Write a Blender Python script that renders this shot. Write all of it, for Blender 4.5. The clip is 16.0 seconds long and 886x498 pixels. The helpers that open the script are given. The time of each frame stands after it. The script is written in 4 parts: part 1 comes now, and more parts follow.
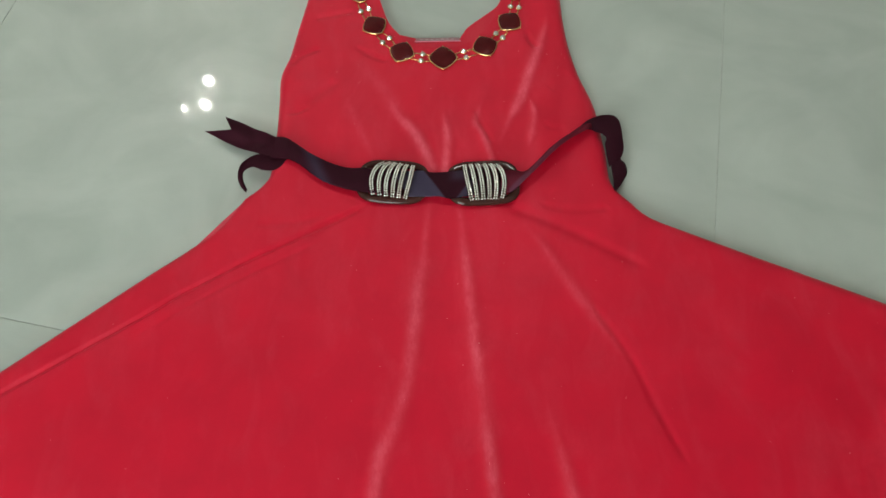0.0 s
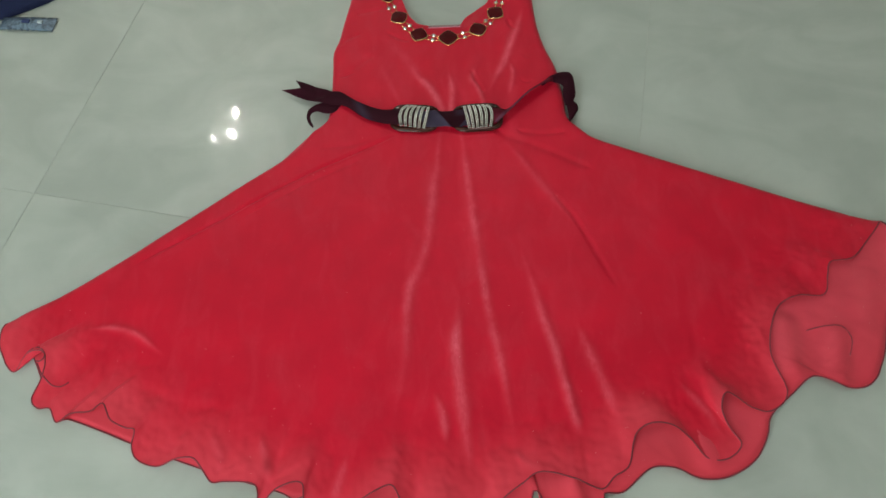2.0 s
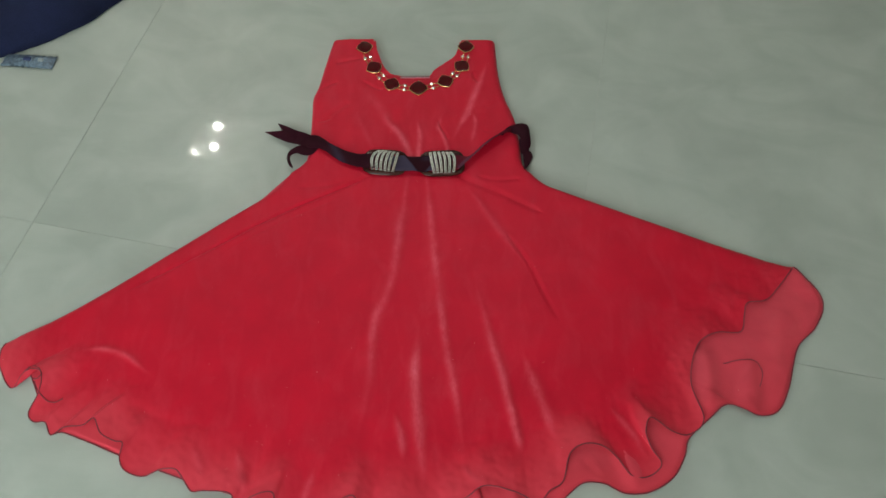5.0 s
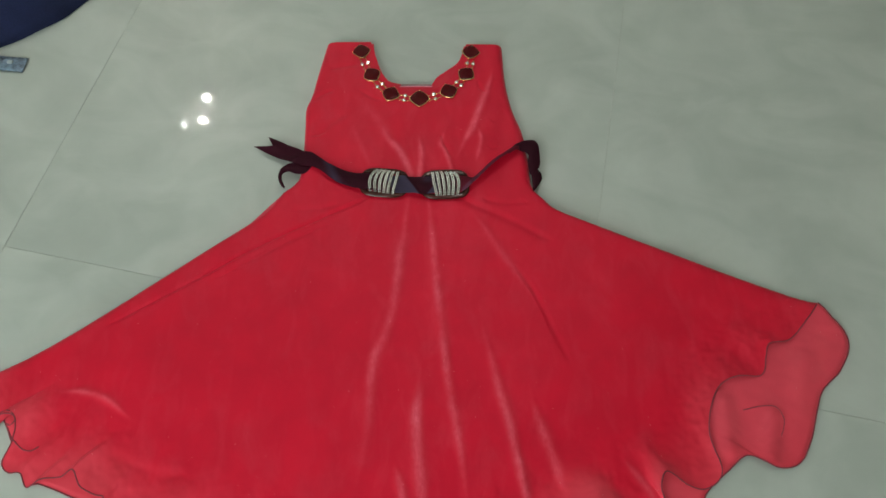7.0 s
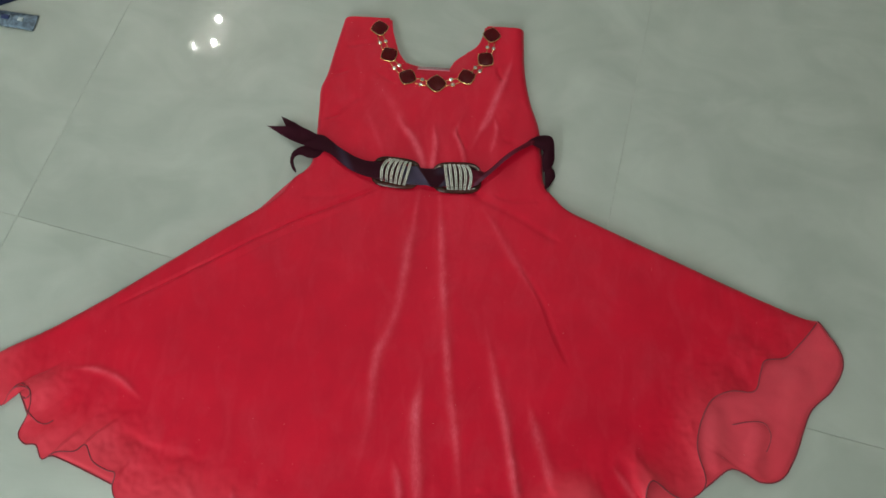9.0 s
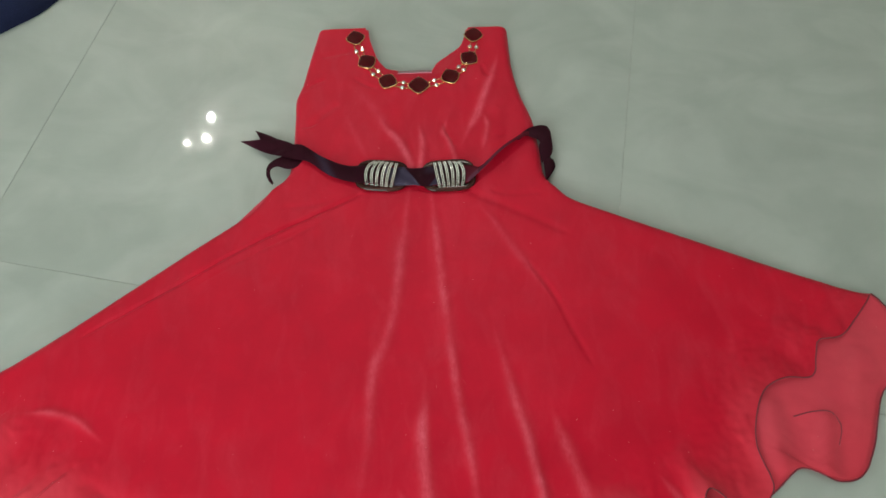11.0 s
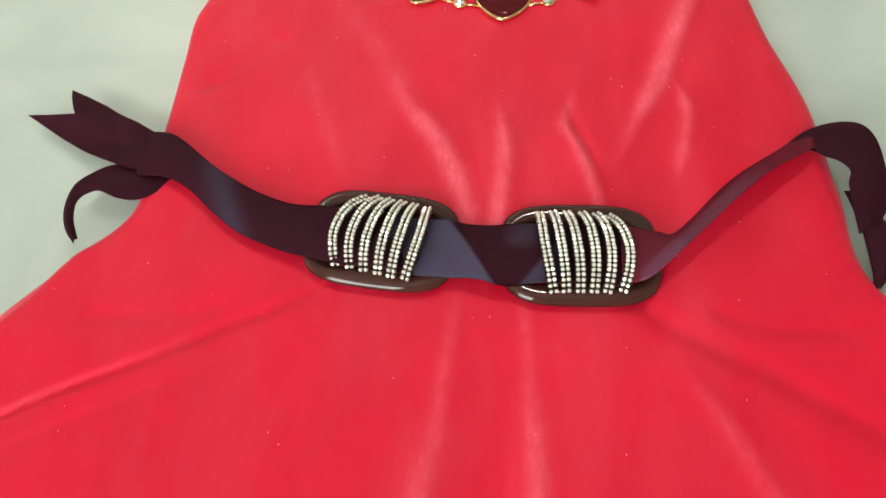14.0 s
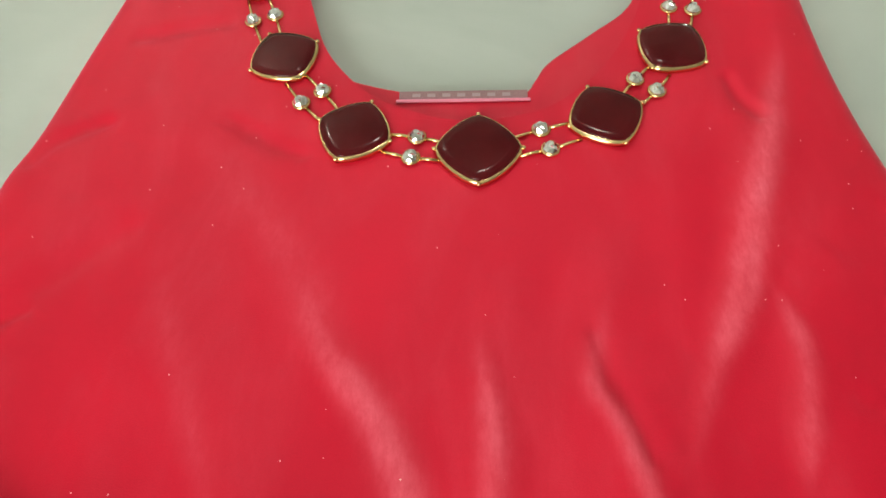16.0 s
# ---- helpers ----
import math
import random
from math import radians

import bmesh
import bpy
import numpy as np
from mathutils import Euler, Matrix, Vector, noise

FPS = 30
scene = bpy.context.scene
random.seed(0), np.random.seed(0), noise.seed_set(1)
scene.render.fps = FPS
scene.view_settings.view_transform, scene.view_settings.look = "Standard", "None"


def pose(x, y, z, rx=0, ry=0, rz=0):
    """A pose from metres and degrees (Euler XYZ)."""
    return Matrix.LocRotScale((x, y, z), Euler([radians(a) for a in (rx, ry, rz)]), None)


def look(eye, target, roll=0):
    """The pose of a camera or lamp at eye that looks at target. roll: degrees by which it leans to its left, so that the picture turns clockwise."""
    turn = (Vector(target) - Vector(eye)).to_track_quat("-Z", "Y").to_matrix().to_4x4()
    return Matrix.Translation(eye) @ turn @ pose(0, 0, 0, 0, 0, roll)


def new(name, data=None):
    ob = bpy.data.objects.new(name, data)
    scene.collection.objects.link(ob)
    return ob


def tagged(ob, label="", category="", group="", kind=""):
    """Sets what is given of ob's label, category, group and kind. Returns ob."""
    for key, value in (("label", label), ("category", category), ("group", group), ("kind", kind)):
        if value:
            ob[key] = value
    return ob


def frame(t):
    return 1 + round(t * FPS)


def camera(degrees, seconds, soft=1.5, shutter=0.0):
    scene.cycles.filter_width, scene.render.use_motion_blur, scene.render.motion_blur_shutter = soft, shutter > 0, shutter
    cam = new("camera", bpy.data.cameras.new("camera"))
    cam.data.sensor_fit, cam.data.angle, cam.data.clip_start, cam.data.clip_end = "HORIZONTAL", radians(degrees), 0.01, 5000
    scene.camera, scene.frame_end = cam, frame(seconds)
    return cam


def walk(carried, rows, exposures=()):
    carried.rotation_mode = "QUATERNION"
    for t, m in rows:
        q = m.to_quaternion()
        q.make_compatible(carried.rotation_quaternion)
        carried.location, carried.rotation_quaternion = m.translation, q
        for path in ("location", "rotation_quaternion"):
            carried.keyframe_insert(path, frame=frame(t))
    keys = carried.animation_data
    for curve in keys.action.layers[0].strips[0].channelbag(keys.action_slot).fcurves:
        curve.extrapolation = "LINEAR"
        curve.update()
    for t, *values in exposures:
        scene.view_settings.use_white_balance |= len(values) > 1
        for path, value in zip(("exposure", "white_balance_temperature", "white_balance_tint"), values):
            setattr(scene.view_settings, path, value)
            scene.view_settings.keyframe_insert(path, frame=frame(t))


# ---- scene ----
cam = camera(66.6, 16.0, soft=1.6)
PATH = [
    (0, (-0.004, -0.315, 0.578), (-0.026, 0.532, -1.234), -2.3),
    (0.5, (-0.031, -0.39, 0.598), (-0.071, 0.349, -1.26), -2.3),
    (1, (-0.048, -0.484, 0.62), (-0.168, 0.218, -1.249), -9.8),
    (1.5, (-0.034, -0.55, 0.712), (-0.186, 0.232, -1.123), -9.1),
    (2, (-0.003, -0.589, 0.751), (-0.051, 0.368, -1.004), -4.5),
    (2.5, (0.02, -0.622, 0.78), (0.012, 0.301, -0.994), -2.5),
    (3, (0.017, -0.626, 0.815), (0.018, 0.282, -0.967), -0.7),
    (3.5, (0.019, -0.619, 0.846), (0.096, 0.369, -0.891), 2.1),
    (4, (0.017, -0.627, 0.861), (0.073, 0.354, -0.881), 1.4),
    (4.2, (0.024, -0.624, 0.863), (0.039, 0.351, -0.883), -0.4),
    (6.3, (-0.001, -0.554, 0.818), (0.034, 0.457, -0.908), 1.4),
    (6.5, (-0.008, -0.539, 0.816), (0.049, 0.413, -0.942), 2.3),
    (7, (0.009, -0.495, 0.839), (0.043, 0.395, -0.952), 1.7),
    (7.5, (0.021, -0.44, 0.857), (0.12, 0.345, -0.98), 7.1),
    (8, (0.014, -0.409, 0.878), (0.076, 0.322, -0.983), 5.1),
    (8.5, (0.004, -0.402, 0.887), (0.05, 0.279, -0.993), 5.6),
    (9, (0.004, -0.407, 0.883), (0.025, 0.277, -0.997), 4.7),
    (9.2, (0.0, -0.421, 0.868), (0.036, 0.282, -1.004), 6.1),
    (10.25, (0.011, -0.453, 0.791), (0.032, 0.428, -1.006), 1.9),
    (11.3, (0.022, -0.484, 0.714), (0.028, 0.534, -1.008), -2.3),
    (11.5, (0.027, -0.473, 0.685), (0.038, 0.619, -0.99), -2.4),
    (12, (0.034, -0.383, 0.614), (-0.022, 0.757, -1.028), -3.5),
    (12.5, (0.017, -0.292, 0.54), (-0.123, 0.821, -1.116), -5.8),
    (13, (0.005, -0.219, 0.451), (-0.129, 0.854, -1.231), -4.9),
    (13.5, (-0.008, -0.168, 0.351), (-0.137, 0.743, -1.425), -5.2),
    (14, (-0.013, -0.12, 0.28), (-0.134, 0.798, -1.492), -4.2),
    (14.5, (-0.018, -0.074, 0.249), (-0.123, 0.792, -1.551), -5.3),
    (15, (-0.015, -0.034, 0.212), (-0.165, 0.698, -1.643), -10.5),
    (15.5, (-0.018, -0.014, 0.207), (-0.146, 0.926, -1.554), -6.5),
    (15.7, (-0.016, -0.006, 0.201), (-0.128, 1.014, -1.515), -5.3),
    (15.9, (-0.014, 0.015, 0.201), (-0.102, 1.029, -1.521), -4.3),
    (16, (-0.01, 0.023, 0.197), (-0.104, 1.051, -1.517), -4.8),
]
EXPOSURES = [(0, -0.03, 6500, 10), (0.5, 0, 6500, 10), (1, 0.12, 6500, 10), (1.5, -0.15, 6500, 10), (2.5, -0.25, 6500, 10), (3.5, -0.42, 6500, 10), (7, -0.25, 6500, 10), (9, -0.29, 6500, 10), (12, -0.1, 6500, 10), (13, 0.0, 6700, 10), (13.5, 0.48, 6700, 10), (14.5, 0.75, 6900, 10), (15, 0.76, 6900, 10), (15.5, 0.6, 6900, 10), (16, 0.45, 6900, 10)]
walk(cam, [(t, look(eye, target, roll)) for t, eye, target, roll in PATH], EXPOSURES)

# ---- world and lights ----
world = bpy.data.worlds.new("world")
scene.world = world
world.use_nodes = True
sky = world.node_tree.nodes.new("ShaderNodeTexSky")
sky.sky_type, sky.sun_disc, sky.sun_elevation, sky.sun_rotation = "NISHITA", False, radians(40), radians(250)
world.node_tree.links.new(sky.outputs[0], world.node_tree.nodes["Background"].inputs[0])
world.node_tree.nodes["Background"].inputs[1].default_value = 0.1


def area_lamp(name, m, size_x, size_y, watts, colour, label):
    data = bpy.data.lights.new(name, "AREA")
    data.shape, data.size, data.size_y, data.energy, data.color = "RECTANGLE", size_x, size_y, watts, colour
    ob = new(name, data)
    ob.matrix_world = m
    return tagged(ob, label, "light", kind="structure")


# daylight from the glazed door behind the walk, and the white bulbs under the ceiling
DOOR_X0, DOOR_X1, DOOR_Z1 = -1.60, -0.40, 2.1
area_lamp("door_daylight", look(((DOOR_X0 + DOOR_X1) / 2, -1.90, 1.15), (-0.3, -0.4, 0.0)), 1.05, 1.8, 21.0, (0.93, 1.0, 0.99), "soft daylight entering at the glazed door")
LAMP = (-1.43, 2.235)
# unseen fill light ahead, added to brighten the bodice and skirt centre
FILL_PANEL = (0.18, 1.25, 2.655)
area_lamp("panel_glow", pose(*FILL_PANEL), 0.28, 0.28, 12.0, (1.0, 0.98, 0.93), "white fill light added from an unseen ceiling panel")

# ---- materials ----


def material(name, colour, rough=0.6, metal=0.0, grain=0.0, grain_scale=60.0, spread=0.12, blotch=4.0, sheen=0.0, sheen_tint=(1, 1, 1), coat=0.0, bump=0.0, spec=0.5):
    mat = bpy.data.materials.new(name)
    mat.use_nodes = True
    nt = mat.node_tree
    n, l = nt.nodes, nt.links
    b = n["Principled BSDF"]
    co = n.new("ShaderNodeTexCoord")
    big = n.new("ShaderNodeTexNoise")
    big.inputs["Scale"].default_value, big.inputs["Detail"].default_value = blotch, 4
    fine = n.new("ShaderNodeTexNoise")
    fine.inputs["Scale"].default_value, fine.inputs["Detail"].default_value = grain_scale, 5
    l.new(co.outputs["Object"], big.inputs["Vector"])
    l.new(co.outputs["Object"], fine.inputs["Vector"])
    mix = n.new("ShaderNodeMath")
    mix.operation = "MULTIPLY_ADD"
    l.new(fine.outputs["Fac"], mix.inputs[0])
    mix.inputs[1].default_value = grain
    l.new(big.outputs["Fac"], mix.inputs[2])
    ramp = n.new("ShaderNodeValToRGB")
    ramp.color_ramp.elements[0].position, ramp.color_ramp.elements[1].position = 0.3 + grain * 0.3, 0.72 + grain * 0.6
    ramp.color_ramp.elements[0].color = (*[c * (1 - spread) for c in colour], 1)
    ramp.color_ramp.elements[1].color = (*[min(1, c * (1 + spread)) for c in colour], 1)
    l.new(mix.outputs[0], ramp.inputs[0])
    l.new(ramp.outputs[0], b.inputs["Base Color"])
    b.inputs["Roughness"].default_value, b.inputs["Metallic"].default_value = rough, metal
    b.inputs["Specular IOR Level"].default_value = spec
    b.inputs["Sheen Weight"].default_value, b.inputs["Sheen Tint"].default_value = sheen, (*sheen_tint, 1)
    b.inputs["Sheen Roughness"].default_value = 0.4
    b.inputs["Coat Weight"].default_value = coat
    b.inputs["Coat Roughness"].default_value = 0.05
    if bump:
        bm_node = n.new("ShaderNodeBump")
        bm_node.inputs["Strength"].default_value, bm_node.inputs["Distance"].default_value = bump, 0.0012
        l.new(fine.outputs["Fac"], bm_node.inputs["Height"])
        l.new(bm_node.outputs[0], b.inputs["Normal"])
    return mat


def velvet_material(name, colour, pile, pile_sheen):
    """Short-pile velvet: sheen along the pressed folds painted in as paler colour, thin and sheer at the hem, with a
    few stray glitter flecks.
    """
    mat = material(name, colour, rough=0.5, grain=0.5, grain_scale=2600, spread=0.10, blotch=22, sheen=0.45, sheen_tint=pile, bump=0.12, spec=0.5)
    nt = mat.node_tree
    n, l = nt.nodes, nt.links
    b = n["Principled BSDF"]
    b.inputs["IOR"].default_value = 1.62
    b.inputs["Specular Tint"].default_value = (1.0, 0.30, 0.38, 1)
    base = b.inputs["Base Color"].links[0].from_socket
    fold_sheen = n.new("ShaderNodeAttribute")
    fold_sheen.attribute_name = "fold_sheen"
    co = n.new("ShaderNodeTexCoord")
    sheen_breakup = n.new("ShaderNodeTexNoise")
    sheen_breakup.inputs["Scale"].default_value, sheen_breakup.inputs["Detail"].default_value = 45, 3
    l.new(co.outputs["Object"], sheen_breakup.inputs["Vector"])
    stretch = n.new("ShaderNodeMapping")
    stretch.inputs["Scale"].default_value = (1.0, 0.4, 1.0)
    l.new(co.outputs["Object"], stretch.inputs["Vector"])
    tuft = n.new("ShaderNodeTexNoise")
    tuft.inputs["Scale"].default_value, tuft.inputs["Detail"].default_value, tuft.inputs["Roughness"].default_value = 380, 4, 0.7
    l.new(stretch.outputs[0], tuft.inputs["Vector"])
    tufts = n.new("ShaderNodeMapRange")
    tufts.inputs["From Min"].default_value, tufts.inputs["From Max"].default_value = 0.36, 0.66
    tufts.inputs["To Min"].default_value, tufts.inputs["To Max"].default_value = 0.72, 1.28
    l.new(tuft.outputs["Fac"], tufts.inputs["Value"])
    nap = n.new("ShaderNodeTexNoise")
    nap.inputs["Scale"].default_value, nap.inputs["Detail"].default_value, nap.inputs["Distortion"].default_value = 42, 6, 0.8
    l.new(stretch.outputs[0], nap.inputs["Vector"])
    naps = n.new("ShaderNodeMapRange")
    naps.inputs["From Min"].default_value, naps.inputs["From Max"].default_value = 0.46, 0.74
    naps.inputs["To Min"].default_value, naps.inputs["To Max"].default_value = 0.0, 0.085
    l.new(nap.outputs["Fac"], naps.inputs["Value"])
    with_sheen = n.new("ShaderNodeMath")
    with_sheen.operation = "MULTIPLY_ADD"
    l.new(fold_sheen.outputs["Fac"], with_sheen.inputs[0])
    l.new(sheen_breakup.outputs["Fac"], with_sheen.inputs[1])
    l.new(naps.outputs[0], with_sheen.inputs[2])
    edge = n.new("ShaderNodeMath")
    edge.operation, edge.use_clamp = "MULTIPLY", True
    l.new(with_sheen.outputs[0], edge.inputs[0])
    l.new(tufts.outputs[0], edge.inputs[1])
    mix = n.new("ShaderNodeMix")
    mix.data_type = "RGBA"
    mix.inputs["B"].default_value = (*pile_sheen, 1)
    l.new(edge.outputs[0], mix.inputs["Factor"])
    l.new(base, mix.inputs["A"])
    cells = n.new("ShaderNodeTexVoronoi")
    cells.inputs["Scale"].default_value = 210
    l.new(co.outputs["Object"], cells.inputs["Vector"])
    dot = n.new("ShaderNodeMath")
    dot.operation, dot.inputs[1].default_value = "LESS_THAN", 0.05
    l.new(cells.outputs["Distance"], dot.inputs[0])
    rare = n.new("ShaderNodeMath")
    rare.operation, rare.inputs[1].default_value = "LESS_THAN", 0.26
    l.new(cells.outputs["Color"], rare.inputs[0])
    fleck = n.new("ShaderNodeMath")
    fleck.operation = "MULTIPLY"
    l.new(dot.outputs[0], fleck.inputs[0])
    l.new(rare.outputs[0], fleck.inputs[1])
    mix2 = n.new("ShaderNodeMix")
    mix2.data_type = "RGBA"
    mix2.inputs["B"].default_value = (0.9, 0.55, 0.5, 1)
    l.new(fleck.outputs[0], mix2.inputs["Factor"])
    sheer = n.new("ShaderNodeAttribute")
    sheer.attribute_name = "sheer"
    thin = n.new("ShaderNodeMix")
    thin.data_type = "RGBA"
    thin.inputs["B"].default_value = (0.78, 0.055, 0.085, 1)
    l.new(sheer.outputs["Fac"], thin.inputs["Factor"])
    l.new(mix.outputs["Result"], thin.inputs["A"])
    l.new(thin.outputs["Result"], mix2.inputs["A"])
    l.new(mix2.outputs["Result"], b.inputs["Base Color"])
    cover = n.new("ShaderNodeMapRange")
    cover.inputs["To Min"].default_value, cover.inputs["To Max"].default_value = 1.0, 0.90
    l.new(sheer.outputs["Fac"], cover.inputs["Value"])
    l.new(cover.outputs[0], b.inputs["Alpha"])
    return mat


def tile_material():
    mat = material("polished_tile", (0.47, 0.512, 0.468), rough=0.05, grain=0.35, grain_scale=18, spread=0.10, blotch=5, spec=0.5)
    nt = mat.node_tree
    n, l = nt.nodes, nt.links
    b = n["Principled BSDF"]
    old = b.inputs["Base Color"].links[0].from_socket
    co = n.new("ShaderNodeTexCoord")
    warp = n.new("ShaderNodeTexNoise")
    warp.inputs["Scale"].default_value, warp.inputs["Detail"].default_value, warp.inputs["Distortion"].default_value = 5.5, 8, 1.6
    mp = n.new("ShaderNodeMapping")
    mp.inputs["Scale"].default_value, mp.inputs["Rotation"].default_value = (1.0, 1.6, 1), (0, 0, 0.7)
    info = n.new("ShaderNodeObjectInfo")
    add = n.new("ShaderNodeVectorMath")
    add.operation = "MULTIPLY_ADD"
    add.inputs[1].default_value = (7, 7, 7)
    l.new(info.outputs["Random"], add.inputs[0])
    l.new(co.outputs["Object"], add.inputs[2])
    l.new(add.outputs[0], mp.inputs["Vector"])
    l.new(mp.outputs[0], warp.inputs["Vector"])
    ramp = n.new("ShaderNodeValToRGB")
    ramp.color_ramp.elements[0].position, ramp.color_ramp.elements[1].position = 0.36, 0.66
    ramp.color_ramp.elements[0].color, ramp.color_ramp.elements[1].color = (0.87, 0.88, 0.87, 1), (1, 1, 1, 1)
    l.new(warp.outputs["Fac"], ramp.inputs[0])
    mul = n.new("ShaderNodeMix")
    mul.data_type, mul.blend_type = "RGBA", "MULTIPLY"
    mul.inputs["Factor"].default_value = 1
    l.new(old, mul.inputs["A"])
    l.new(ramp.outputs[0], mul.inputs["B"])
    l.new(mul.outputs["Result"], b.inputs["Base Color"])
    rr = n.new("ShaderNodeMapRange")
    b.inputs["Roughness"].default_value = 0.40
    b.inputs["Coat Weight"].default_value = 0.7
    rr.inputs["To Min"].default_value, rr.inputs["To Max"].default_value = 0.018, 0.045
    l.new(warp.outputs["Fac"], rr.inputs["Value"])
    l.new(rr.outputs[0], b.inputs["Coat Roughness"])
    return mat


def ribbon_material(name, matt, satin):
    """Double-faced ribbon: matt plum-black, with a blue-grey satin face where it is turned over."""
    mat = material(name, matt, rough=0.58, grain=0.4, grain_scale=1600, spread=0.25, sheen=0.0, bump=0.2, spec=0.14)
    n, l = mat.node_tree.nodes, mat.node_tree.links
    b = n["Principled BSDF"]
    base = b.inputs["Base Color"].links[0].from_socket
    face = n.new("ShaderNodeAttribute")
    face.attribute_name = "satin"
    mix = n.new("ShaderNodeMix")
    mix.data_type = "RGBA"
    mix.inputs["B"].default_value = (*satin, 1)
    l.new(face.outputs["Fac"], mix.inputs["Factor"])
    l.new(base, mix.inputs["A"])
    l.new(mix.outputs["Result"], b.inputs["Base Color"])
    gloss = n.new("ShaderNodeMapRange")
    gloss.inputs["To Min"].default_value, gloss.inputs["To Max"].default_value = 0.58, 0.34
    l.new(face.outputs["Fac"], gloss.inputs["Value"])
    l.new(gloss.outputs[0], b.inputs["Roughness"])
    return mat


def glow_material(name, colour, strength):
    mat = bpy.data.materials.new(name)
    mat.use_nodes = True
    b = mat.node_tree.nodes["Principled BSDF"]
    b.inputs["Emission Color"].default_value, b.inputs["Emission Strength"].default_value = (*colour, 1), strength
    return mat


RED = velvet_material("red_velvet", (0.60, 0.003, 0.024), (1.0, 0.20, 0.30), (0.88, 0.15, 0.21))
RED_INSIDE = velvet_material("red_velvet_reverse", (0.72, 0.062, 0.095), (1.0, 0.38, 0.44), (0.8, 0.2, 0.2))
RED_NECK = velvet_material("red_velvet_inside_neck", (0.60, 0.012, 0.034), (1.0, 0.25, 0.32), (0.8, 0.2, 0.2))
TRIM = material("dark_overlock_thread", (0.24, 0.040, 0.055), rough=0.75, grain=0.5, grain_scale=1500, spread=0.4, bump=0.5)
RIBBON = ribbon_material("plum_black_ribbon", (0.060, 0.009, 0.021), (0.105, 0.084, 0.150))
PLUM_RIBBON = ribbon_material("plum_satin_ribbon", (0.24, 0.024, 0.050), (0.24, 0.075, 0.135))
BLACK_METAL = material("black_nickel", (0.050, 0.014, 0.011), rough=0.06, metal=0.0, spread=0.3, grain=0.3, coat=0.0, spec=0.42)
BROWN_CHAIN = material("bronze_chain", (0.06, 0.042, 0.030), rough=0.4, metal=0.7, spread=0.3, grain=0.4, grain_scale=900)
CRYSTAL = material("faceted_crystal", (1.0, 0.96, 0.88), rough=0.12, metal=0.55, spread=0.06)
CLEAR_CRYSTAL = material("clear_crystal", (0.95, 0.95, 0.96), rough=0.05, metal=0.95, spread=0.3, blotch=900)
GOLD = material("gold_setting", (0.78, 0.54, 0.27), rough=0.16, metal=1.0, spread=0.12, grain=0.4, grain_scale=500)
GARNET = material("garnet_cabochon", (0.075, 0.004, 0.006), rough=0.14, spread=0.2, blotch=60, coat=0.0, spec=0.18)
NAVY = material("navy_cloth", (0.010, 0.014, 0.046), rough=0.85, grain=0.6, grain_scale=500, spread=0.35, blotch=14, sheen=0.04, bump=0.3, spec=0.2)
FOIL = material("blue_foil", (0.13, 0.18, 0.24), rough=0.28, metal=0.4, grain=0.6, grain_scale=260, spread=0.75, blotch=120)
FOIL_MARK = material("pale_print", (0.38, 0.44, 0.48), rough=0.4, spread=0.1)
FOIL_DARK = material("dark_print", (0.02, 0.04, 0.14), rough=0.4, spread=0.1)
TAG = material("woven_tag", (0.28, 0.15, 0.16), rough=0.6, grain=0.6, grain_scale=1600, spread=0.3)
TAG_MARK = material("tag_thread", (0.42, 0.30, 0.31), rough=0.7, spread=0.2)
PINK_EDGE = material("pink_tape", (0.85, 0.25, 0.36), rough=0.6, grain=0.5, grain_scale=900, spread=0.15)
TILE = tile_material()
GROUT = material("grey_grout", (0.44, 0.465, 0.42), rough=0.9, grain=0.6, grain_scale=300, spread=0.3)
WALL = material("wall_paint", (0.62, 0.62, 0.56), rough=0.8, grain=0.4, grain_scale=40, spread=0.05, bump=0.1)
CEILING = material("ceiling_paint", (0.72, 0.72, 0.68), rough=0.85, grain=0.4, grain_scale=40, spread=0.04)
WHITE_PLASTIC = material("white_plastic", (0.8, 0.8, 0.78), rough=0.4, spread=0.03)
LED = glow_material("led_bulb", (1.0, 0.97, 0.9), 800.0)
SKY_GLOW = glow_material("bright_window_pane", (0.9, 1.0, 0.98), 6.0)

# ---- building helpers ----


def link_mesh(name, bm, mat, parent=None, label="", smooth=True):
    me = bpy.data.meshes.new(name)
    bmesh.ops.recalc_face_normals(bm, faces=bm.faces)
    bm.to_mesh(me)
    bm.free()
    me.materials.append(mat)
    if smooth:
        for p in me.polygons:
            p.use_smooth = True
    ob = new(name, me)
    if parent:
        ob.parent = parent
    if label:
        ob["label"] = label
    return ob


def part(name, bm, mat, parent, label="", smooth=True):
    return link_mesh(name, bm, mat, parent, label, smooth)


def thing(name, label, category, place=(0, 0, 0), group="", kind=""):
    ob = new(name)
    ob.location = place
    ob.empty_display_size = 0.05
    return tagged(ob, label, category, group, kind)


def box_bm(x0, y0, z0, x1, y1, z1, bevel=0.0):
    bm = bmesh.new()
    bmesh.ops.create_cube(bm, size=1)
    for v in bm.verts:
        v.co = Vector(((x0 + x1) / 2 + v.co.x * (x1 - x0), (y0 + y1) / 2 + v.co.y * (y1 - y0), (z0 + z1) / 2 + v.co.z * (z1 - z0)))
    if bevel:
        bmesh.ops.bevel(bm, geom=bm.edges[:], offset=bevel, segments=2, affect="EDGES", profile=0.5)
    return bm


